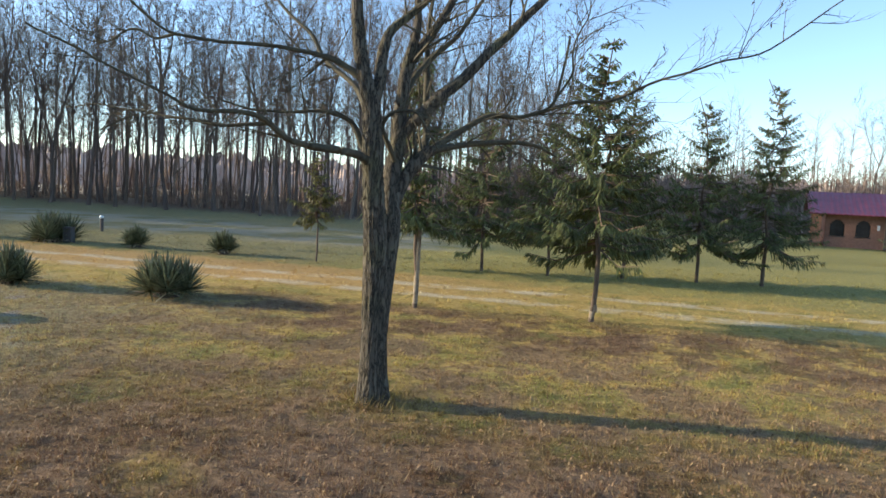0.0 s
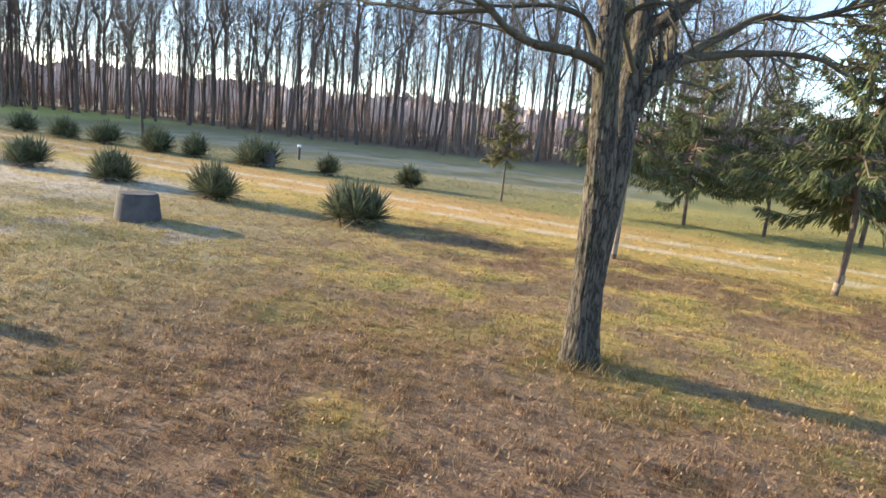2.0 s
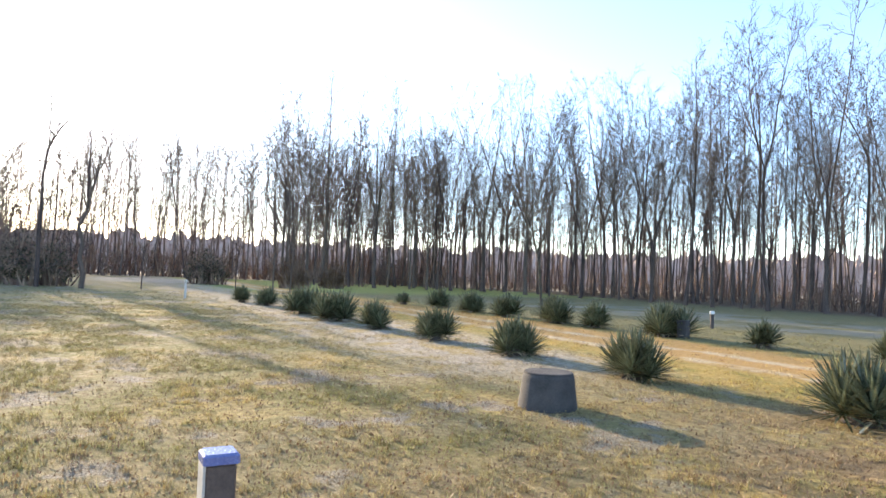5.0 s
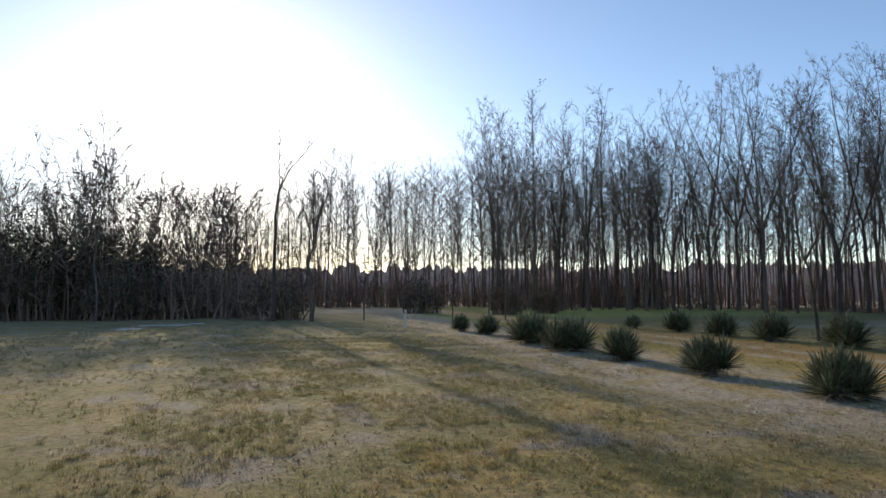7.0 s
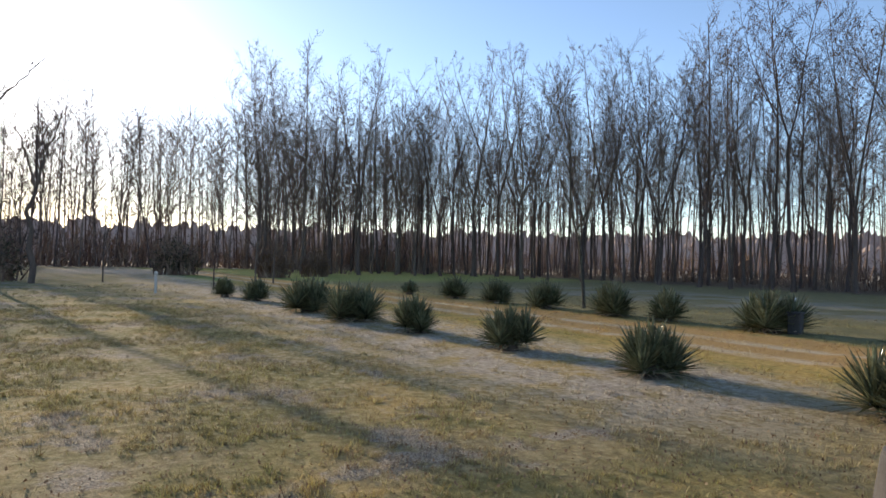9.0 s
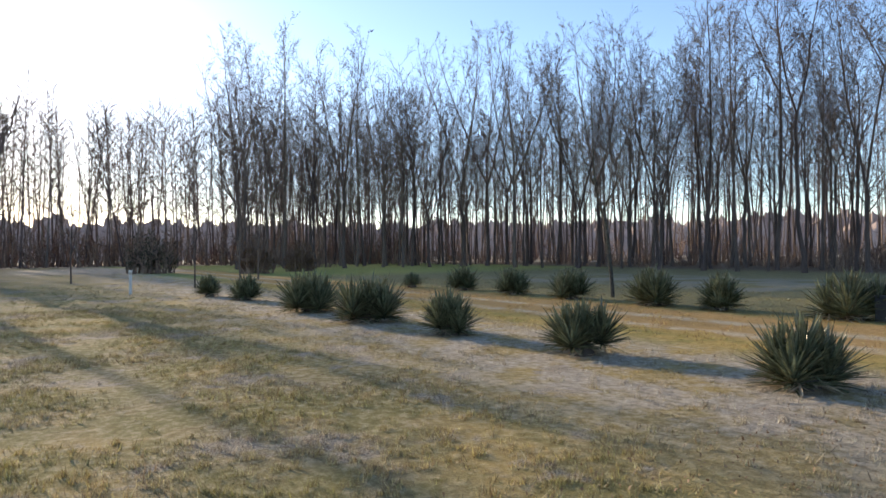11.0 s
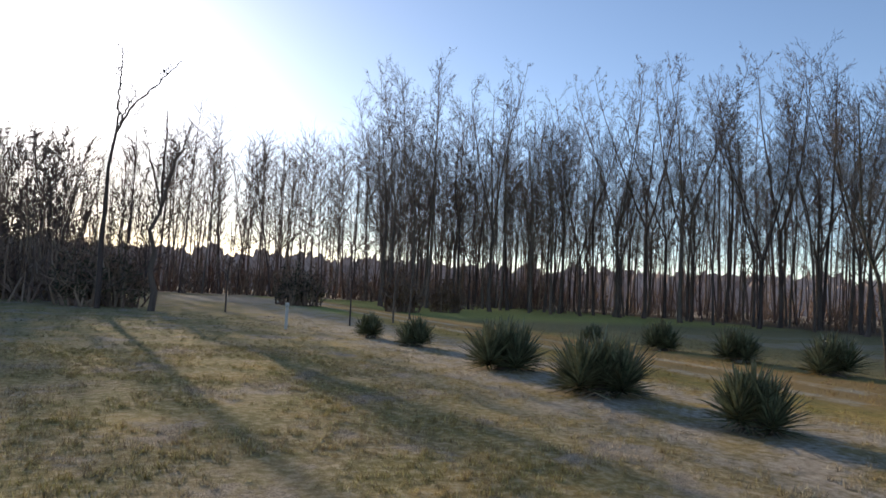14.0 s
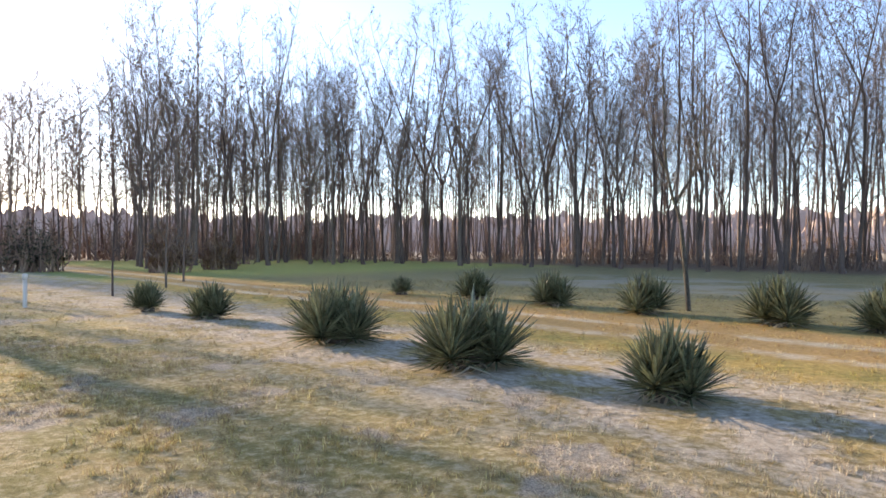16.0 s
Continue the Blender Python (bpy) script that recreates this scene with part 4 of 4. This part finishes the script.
# ---- yucca clumps ----
def leaf_mesh(name, length, width, bend, material):
    sh = Shape()
    n = 5
    for i in range(n + 1):
        f = i / n
        w = width * (0.75 + 0.5 * f) * (1 - f ** 3) if i < n else 0.0
        z, x = length * f * (1 - 0.25 * bend * f * f), length * bend * f * f * 0.45
        sh.v += [(x, -w / 2, z), (x + w * 0.22 + 0.002, 0, z), (x, w / 2, z)]
    for i in range(n):
        q = i * 3
        sh.f += [(q, q + 1, q + 4, q + 3), (q + 1, q + 2, q + 5, q + 4)]
    return sh if material is None else sh.mesh(name, material)


LEAVES = [leaf_mesh("leaf", 0.48, 0.040, 0.12, YUCCA), leaf_mesh("leaf", 0.52, 0.036, 0.25, YUCCA), leaf_mesh("leaf", 0.42, 0.042, 0.0, YUCCA)]
LEAF_SHAPES = [leaf_mesh("leaf", 0.48, 0.040, 0.12, None), leaf_mesh("leaf", 0.52, 0.036, 0.25, None), leaf_mesh("leaf", 0.42, 0.042, 0.0, None)]


def rosette_poses(r, heads, spread, per_head, size):
    for h in range(heads + 1):
        a = 6.28 * h / heads + r.random()
        d = 0 if h == heads else spread * 1.45 * r.uniform(0.7, 1.1)
        cx, cy = math.cos(a) * d, math.sin(a) * d
        cz = 0.20 if h == heads else r.uniform(0.05, 0.15)
        for j in range(per_head):
            f = (j + 0.5) / per_head
            tilt = 2 + 90 * f ** 0.85 + r.gauss(0, 7)
            yield Matrix.Translation((cx, cy, cz + 0.07 * (1 - f))) @ pose(0, 0, 0, 0, tilt, j * 137.5 + r.gauss(0, 8)) @ Matrix.Scale(size * r.uniform(0.85, 1.2) * (1.08 - 0.34 * f), 4)


def yucca(seed, at, size, heads, spread, per_head, single, label, group):
    r = random.Random(seed)
    t = thing("yucca", at, label, "yucca", group)
    stem = Shape()
    stem.tube([(0, 0, -0.05), (0, 0, 0.10), (0.01, 0, 0.2)], [0.10 + spread * 0.5, 0.08 + spread * 0.35, 0.04], 9, True)
    part("stem", stem, DARK_POST, t)
    dry = Shape()
    for j in range(40):
        m = pose(r.gauss(0, spread * 0.6), r.gauss(0, spread * 0.6), 0.10, 0, r.uniform(82, 112), r.random() * 360)
        q = len(dry.v)
        s = LEAF_SHAPES[j % 3]
        dry.v += [tuple(m @ (Vector(v) * size * 0.8)) for v in s.v]
        dry.v[q:] = [(x, y, max(z, 0.012)) for x, y, z in dry.v[q:]]
        dry.f += [tuple(i + q for i in f) for f in s.f]
    tagged(part("dry_skirt", dry, DRY_LEAF, t, "withered straw-coloured leaves at the foot"), kind="stuff")
    rest = Shape()
    poses = list(rosette_poses(r, heads, spread * 0.86, int(per_head * 2.4), size * 1.07))
    r.shuffle(poses)
    for j, m in enumerate(poses):
        if single and j < 240:
            lf = new("leaf", LEAVES[j % 3])
            lf.parent, lf.matrix_basis = t, m
        else:
            q, s = len(rest.v), LEAF_SHAPES[j % 3]
            rest.v += [tuple(m @ Vector(v)) for v in s.v]
            rest.f += [tuple(i + q for i in f) for f in s.f]
    if rest.f:
        tagged(part("foliage", rest, YUCCA_JOINED, t), kind="stuff")
    return t


NEAR = "row of yuccas before the lane"
FAR = "row of yuccas behind the lane"
for i, (x, y, s, heads, spread, per) in enumerate([(-7.9, 10.8, 1.08, 5, 0.36, 56), (-11.25, 10.5, 1.0, 4, 0.25, 60), (-14.25, 10.3, 0.98, 4, 0.22, 60), (-17.25, 10.15, 0.97, 4, 0.2, 60),
                                                   (-20.1, 9.85, 1.0, 3, 0.18, 70), (-22.8, 9.65, 1.32, 4, 0.30, 64), (-25.9, 9.65, 1.36, 5, 0.38, 60), (-30.5, 9.45, 1.02, 3, 0.18, 60), (-33.0, 9.0, 0.92, 3, 0.16, 60)]):
    wide = heads == 4
    yucca(100 + i, (x, y, 0), s, heads, spread, per, True, "large grey-green yucca clump of several heads on sandy grass" if wide else "grey-green yucca with stiff sword leaves on sandy grass", NEAR)
for i, (x, y, s, heads, spread, per) in enumerate([(-11.2, 18.0, 0.72, 2, 0.16, 60), (-14.2, 17.9, 0.70, 2, 0.15, 60), (-17.1, 17.65, 1.1, 4, 0.36, 60), (-20.0, 17.55, 0.95, 3, 0.18, 60), (-21.75, 17.3, 1.08, 4, 0.26, 60),
                                                   (-24.7, 17.3, 1.0, 3, 0.26, 60), (-27.4, 17.4, 1.0, 3, 0.24, 60), (-30.2, 17.3, 0.98, 3, 0.2, 60), (-33.0, 16.8, 0.58, 3, 0.22, 40)]):
    yucca(130 + i, (x, y, 0), s * 1.26, heads, spread, per, False, "small low yucca beside the ochre lane" if s < 0.6 else "grey-green yucca beside the ochre lane", FAR)


# ---- small built things ----
def concrete_ring():
    """A low tapered well ring with a flat cover."""
    t = thing("well_ring", (-9.85, 7.70, 0), "low tapered grey concrete well ring in the grass", "well")
    sh, s = Shape(), 28
    for z, r in ((-0.05, 0.35), (0.0, 0.352), (0.10, 0.342), (0.36, 0.308), (0.395, 0.302), (0.41, 0.286)):
        for k in range(s):
            a = 2 * math.pi * k / s
            q = r * (1 + 0.010 * noise.noise(Vector((math.cos(a) * 3, math.sin(a) * 3, z * 9))))
            sh.v.append((math.cos(a) * q, math.sin(a) * q, z))
    for i in range(5):
        sh.f += [(i * s + k, i * s + (k + 1) % s, i * s + s + (k + 1) % s, i * s + s + k) for k in range(s)]
    part("ring", sh, CONCRETE, t, "", True)
    lid = Shape().tube([(0, 0, 0.395), (0, 0, 0.425), (0, 0, 0.432)], [0.292, 0.292, 0.28], 28, True)
    part("cover", lid, CONCRETE, t, "flat round concrete cover")


def pillar():
    t = thing("pillar", (-7.48, 3.5, 0), "short square brown stone pillar with a glossy sky-tinted cap", "pillar")
    part("shaft", Shape().box(-0.085, -0.085, -0.1, 0.085, 0.085, 0.425, 0.012), BROWN_STONE, t)
    # thin slab paler than the shaft: sunlight on this side put into colour
    part("face", Shape().box(-0.08, -0.098, -0.05, 0.08, -0.083, 0.424), PALE_STONE, t, "side face made pale for the sun on it")
    # the blue paints in sky reflected on the cap's top
    part("cap", Shape().box(-0.098, -0.1, 0.427, 0.098, 0.1, 0.485, 0.014), GLAZED_CAP, t, "glossy cap tinted with reflected sky")


def marker_post(at, height, label, thick=0.07):
    t = thing("post", at, label, "post")
    part("shaft", Shape().tube([(0, 0, -0.1), (0, 0, height * 0.82)], [thick, thick * 0.92], 10, True), DARK_POST if height < 0.8 else PALE_STONE, t, "", True)
    part("head", Shape().tube([(0, 0, height * 0.82), (0, 0, height * 0.84), (0, 0, height * 0.97), (0, 0, height)], [thick * 0.9, thick * 1.2, thick * 1.2, thick * 0.8], 10, True), WHITE_PAINT if height < 0.8 else PALE_STONE, t, "white painted head" if height < 0.8 else "pale head", True)


def meter_box():
    t = thing("utility_box", (-16.55, 17.7, 0), "small grey utility box beside a yucca", "box", turn=12)
    part("body", Shape().box(-0.14, -0.12, -0.05, 0.14, 0.12, 0.48, 0.02), CONCRETE, t)
    part("lid", Shape().box(-0.155, -0.135, 0.483, 0.155, 0.135, 0.515, 0.012), CONCRETE, t, "overhanging lid")


concrete_ring()
pillar()
marker_post((-19.3, 22.3, 0), 0.62, "short dark post with a white head on lawn")
marker_post((-36.4, 7.1, 0), 0.85, "pale slim post with a rounded head on lawn", 0.055)
meter_box()


def sapling(seed, at, height, label, lean=0.0):
    r = random.Random(seed)
    t = thing("young_tree", at, label, "tree", "young trees on the lawn")
    wood, twigs = Shape(), Shape()
    pts = smooth_line([Vector((0, 0, -0.1)), Vector((lean * 0.2, 0, height * 0.3)), Vector((lean * 0.7 + 0.04, 0.05, height * 0.65)), Vector((lean, 0, height))], 4)
    m = len(pts) - 1
    rad = [0.0095 * height * (1 - 0.85 * i / m) + 0.004 for i in range(m + 1)]
    wood.tube(pts, rad, 7)
    for j in range(16):
        f = 0.35 + 0.62 * (j + r.random()) / 16
        i = min(int(f * m), m - 1)
        a = r.random() * 6.28
        grow(wood, twigs, r, pts[i], (math.cos(a), math.sin(a), 1.1), height * r.uniform(0.14, 0.26), rad[i] * 0.5, 2, 4, 0.2, 0.006)
    part("trunk", wood, WOODS_BARK, t, "", True)
    part("crown", twigs, WOODS_TWIG, t)


def forked_tree(seed, at):
    """A slim dark tree beside the yuccas: a stem that leans, parts into two and carries fine twigs."""
    r = random.Random(seed)
    t = thing("forked_tree", at, "slim dark bare tree leaning and forked beside a yucca", "tree")
    side = Vector((0.88, 0.47, 0))
    for name, path, r0, r1 in (("trunk", ((0, -0.1), (-0.03, 0.5), (-0.13, 1.6), (-0.20, 2.25), (-0.38, 2.8), (-0.52, 3.6), (-0.56, 4.4), (-0.62, 6.4)), 0.072, 0.015),
                               ("limb", ((-0.30, 2.6), (-0.12, 2.95), (0.06, 3.25), (0.22, 3.9), (0.30, 5.4)), 0.045, 0.012),
                               ("limb", ((-0.50, 3.4), (-0.75, 3.9), (-0.95, 4.6), (-1.1, 5.6)), 0.035, 0.010)):
        line = smooth_line([side * u + Vector((0, 0, z)) for u, z in path], 5)
        m = len(line) - 1
        rad = [r0 + (r1 - r0) * (j / m) ** 0.8 for j in range(m + 1)]
        stem = part(name, Shape().tube(line, rad, 9), BARK, t, "", True)
        tips = Shape()
        for j in range(13):
            k = min(int((0.45 + 0.55 * (j + r.random()) / 13) * m), m - 1)
            a = r.random() * 6.28
            grow(tips, tips, r, line[k], (math.cos(a), math.sin(a), 1.1), r.uniform(0.5, 1.3), max(rad[k] * 0.4, 0.010), 2, 4, 0.18, 0.005, 0.16)
        tagged(part("twig_spray", tips, WOODS_TWIG, stem), kind="stuff")


forked_tree(151, (-24.35, 18.7, 0))
sapling(152, (-41.5, 12.5, 0), 4.5, "thin bare young tree on green lawn")
sapling(153, (-45.0, 14.5, 0), 5.0, "thin bare young tree on green lawn", 0.4)
sapling(154, (-38.5, 9.8, 0), 3.5, "thin bare young tree on green lawn")
sapling(155, (-47.0, 6.0, 0), 4.5, "thin bare young tree on green lawn")


# ---- brick house at the wood ----
def house():
    t = thing("house", (14.9, 49.6, 0), "low brick house with a red sheet roof", "house", turn=-13)
    L, D, H = 13.0, 7.0, 2.2
    wall = Shape()
    # front wall in strips round two arched windows and a doorway
    for a, b, kind in ((0.0, 0.3, "full"), (0.3, 1.15, "win"), (1.15, 1.8, "full"), (1.8, 2.65, "win"), (2.65, 3.7, "full"), (3.7, 4.6, "door"), (4.6, L, "full")):
        if kind == "full":
            wall.box(a, 0, -0.2, b, 0.3, H)
        elif kind == "win":
            wall.box(a, 0, -0.2, b, 0.3, 0.75)
            wall.box(a, 0, 1.9, b, 0.3, H)
            c, w = (a + b) / 2, (b - a) / 2
            for s in range(10):
                u0, u1 = a + (b - a) * s / 10, a + (b - a) * (s + 1) / 10
                um = (u0 + u1) / 2 - c
                z = 1.35 + 0.5 * math.sqrt(max(0, 1 - (um / w) ** 2))
                wall.box(u0, 0.002, z, u1, 0.298, 1.9)
        else:
            wall.box(a, 0, 2.05, b, 0.3, H)
    wall.box(0, D - 0.3, -0.2, L, D, H)
    wall.box(0, 0.3, -0.2, 0.3, D - 0.3, H)
    wall.box(L - 0.3, 0.3, -0.2, L, D - 0.3, H)
    part("wall", wall, MORTAR, t, "red-brown brick wall")
    for a in (0.3, 1.8):
        w = part("window", Shape().box(a + 0.01, 0.16, 0.76, a + 0.84, 0.20, 1.86), DARK_GLASS, t, "dark arched window")
        part("sill", Shape().box(a - 0.05, -0.06, 0.70, a + 0.90, 0.15, 0.745), CONCRETE, w)
    part("door", Shape().box(3.72, 0.12, 0.0, 4.58, 0.18, 2.04), DARK_POST, t, "dark timber door")
    part("pier", Shape().box(-0.9, -0.5, -0.2, -0.25, 0.25, H - 0.05, 0.02), BRICK, t, "brick corner pier of the porch")
    part("porch_beam", Shape().box(-0.95, -0.45, H - 0.04, L + 0.3, -0.25, H + 0.12), DARK_POST, t)
    part("porch_post", Shape().box(3.4, -0.44, -0.2, 3.56, -0.28, H - 0.05), DARK_POST, t)
    # plain pale box on the wall, not a lamp
    part("wall_box", Shape().box(3.0, -0.10, 1.25, 3.15, 0.0, 1.6, 0.01), WHITE_PAINT, t, "small white wall box")
    for name, y0, y1, z0, z1 in (("roof", -0.9, D / 2, H + 0.02, 3.75), ("roof", D / 2, D + 0.6, 3.75, H + 0.02)):
        sh = Shape()
        n = 90
        for i in range(n + 1):
            x = -1.1 + (L + 2.2) * i / n
            up = 0.035 if i % 2 else 0.0
            sh.v += [(x, y0, z0 + up), (x, y1, z1 + up), (x, y0, z0 + up - 0.06), (x, y1, z1 + up - 0.06)]
        for i in range(n):
            q = i * 4
            sh.f += [(q, q + 4, q + 5, q + 1), (q + 2, q + 3, q + 7, q + 6), (q, q + 2, q + 6, q + 4), (q + 1, q + 5, q + 7, q + 3)]
        part(name, sh, ROOF, t, "ribbed dark red roof sheet")
    for x in (0.0, L - 0.3):
        sh = Shape()
        sh.v = [(x, 0, H), (x, D, H), (x, D / 2, 3.66), (x + 0.3, 0, H), (x + 0.3, D, H), (x + 0.3, D / 2, 3.66)]
        sh.f = [(0, 1, 2), (5, 4, 3), (0, 3, 4, 1), (1, 4, 5, 2), (2, 5, 3, 0)]
        part("gable", sh, MORTAR, t)


house()
put(KINDS[2], (22.5, 64, 0), 40, 0.75)
put(KINDS[5], (27, 66, 0), 120, 0.7)


# ---- grass blades and fallen leaves ----
def scatter(name, count, seed, region, density, height, width, material, label, flat=False, tuft=0):
    """Single blades (or curled leaves) as loose triangles in one mesh."""
    g = np.random.default_rng(seed)
    x0, y0, x1, y1 = region
    x, y = g.uniform(x0, x1, count), g.uniform(y0, y1, count)
    chance = density(x, y)
    if tuft:
        bare = np.array([noise.noise(Vector((a * 0.8, b * 0.8, 9))) for a, b in zip(x.tolist(), y.tolist())])
        chance = chance * np.where(x < -8, np.clip(1.0 - bare * 3.0, 0.08, 1.0), 1.0)
    keep = g.random(count) < chance
    x, y = x[keep], y[keep]
    if tuft:
        k = max(1, len(x) // tuft)
        own = g.integers(0, k, len(x))
        x = x[own] + g.normal(0, 0.028, len(x))
        y = y[own] + g.normal(0, 0.028, len(x))
        height = height * (0.55 + 0.9 * g.random(k)[own] ** 1.5)
    n = len(x)
    s = np.clip((y - 0.2) / 1.7, 0, 1)
    f = np.clip((x + 6.0) / 3.0, 0, 1)
    z = 0.68 * (1 - s * s * (3 - 2 * s)) * f * f * (3 - 2 * f)
    z += [0.03 * noise.noise(Vector((a * 0.5, b * 0.5, 0))) + 0.012 * noise.noise(Vector((a * 2.1, b * 2.1, 3))) for a, b in zip(x.tolist(), y.tolist())]
    a = g.uniform(0, 6.283, n)
    h, w = height * g.uniform(0.45, 1.25, n), width * g.uniform(0.6, 1.4, n)
    ca, sa = np.cos(a), np.sin(a)
    if not flat:
        b = g.uniform(0, 6.283, n)
        lean = h * g.uniform(0.1, 1.1, n)
        v = np.empty((n, 3, 3))
        v[:, 0] = np.column_stack((x - ca * w, y - sa * w, z - 0.012))
        v[:, 1] = np.column_stack((x + ca * w, y + sa * w, z - 0.012))
        v[:, 2] = np.column_stack((x + np.cos(b) * lean, y + np.sin(b) * lean, z + h))
        idx, per = np.arange(n * 3), 3
        starts = np.arange(n) * 3
    else:
        up = g.uniform(0.01, 0.035, n)
        v = np.empty((n, 4, 3))
        v[:, 0] = np.column_stack((x - ca * h, y - sa * h, z + up * g.uniform(0.2, 1.4, n)))
        v[:, 1] = np.column_stack((x + sa * w, y - ca * w, z + up * g.uniform(0.2, 1.4, n)))
        v[:, 2] = np.column_stack((x + ca * h, y + sa * h, z + up * g.uniform(0.2, 1.6, n)))
        v[:, 3] = np.column_stack((x - sa * w, y + ca * w, z + up * g.uniform(0.2, 1.4, n)))
        idx, per = np.arange(n * 4), 4
        starts = np.arange(n) * 4
    me = bpy.data.meshes.new(name)
    me.vertices.add(n * per)
    me.vertices.foreach_set("co", v.reshape(-1))
    me.loops.add(n * per)
    me.loops.foreach_set("vertex_index", idx.astype(np.int32))
    me.polygons.add(n)
    me.polygons.foreach_set("loop_start", starts.astype(np.int32))
    me.update(calc_edges=True)
    me.materials.append(material)
    return tagged(new(name, me), label, "grass" if not flat else "leaves", kind="stuff")


def ice_patch(seed, at, long, wide, turn):
    """A frozen puddle: a thin uneven sheet with a rounded rim."""
    r, sh = random.Random(seed), Shape()
    n = 28
    for grow_by, z in ((1.0, -0.01), (0.97, 0.012), (0.90, 0.018)):
        for k in range(n):
            a = 2 * math.pi * k / n
            q = grow_by * (1 + 0.28 * noise.noise(Vector((math.cos(a) * 1.4, math.sin(a) * 1.4, seed * 3.1))))
            sh.v.append((math.cos(a) * long / 2 * q, math.sin(a) * wide / 2 * q, z))
    for b in range(2):
        for k in range(n):
            p, q = b * n + k, b * n + (k + 1) % n
            sh.f.append((p, q, q + n, p + n))
    sh.f.append(tuple(range(2 * n, 3 * n)))
    t = thing("ice_patch", at, "thin pale sheet of ice on the grass", "ice", "ice patches on the meadow", turn)
    part("sheet", sh, ICE, t)


for i, (x, y, long, wide, turn) in enumerate([(-39.0, -5.6, 1.5, 1.3, 80), (-42.6, -5.3, 1.2, 1.0, 95), (-43.0, -4.2, 1.3, 1.0, 85), (-44.5, -3.4, 0.8, 0.9, 70)]):
    ice_patch(91 + i, (x, y, 0.012), long, wide, turn)


def wayside(x, y):
    """Denser near the walked line, thin on the sand and the lane."""
    d = np.abs(y - 3.0) + np.where(y < 1.5, 3.0, 0.0)
    return np.clip(1.15 - d / 12.0, 0.12, 1.0) * np.where((y > 7.5) & (y < 11.5) & (x < -12), 0.45, 1.0)


scatter("short_grass", 560000, 1, (-30, 0.6, 7, 12.5), wayside, 0.050, 0.0042, GRASS, "short dry winter grass of straw and green blades", tuft=14)
scatter("lane_grass", 120000, 2, (-40, 11.0, 9, 24), lambda x, y: np.full(len(x), 0.8), 0.055, 0.007, GRASS, "sparse dry grass on the lane and lawn", tuft=8)
scatter("left_grass", 110000, 3, (-44, -8, -12, 9), lambda x, y: np.full(len(x), 0.8), 0.05, 0.006, GRASS, "thin dry grass on sandy ground", tuft=10)
scatter("trunk_grass", 4000, 6, (-2.9, 5.6, -1.4, 7.1), lambda x, y: np.exp(-(np.hypot(x + 2.16, y - 6.33) - 0.17) ** 2 / 0.02), 0.12, 0.005, GRASS, "longer dry grass round the trunk foot", tuft=6)
scatter("fallen_leaves", 95000, 4, (-14, 0.6, 7, 12), lambda x, y: np.clip(1.1 - np.abs(y - 4.5) / 7, 0.1, 1) * np.clip((x + 15) / 8, 0.1, 1), 0.012, 0.0075, LEAF_LITTER, "small brown and pale fallen leaves in the grass", True)
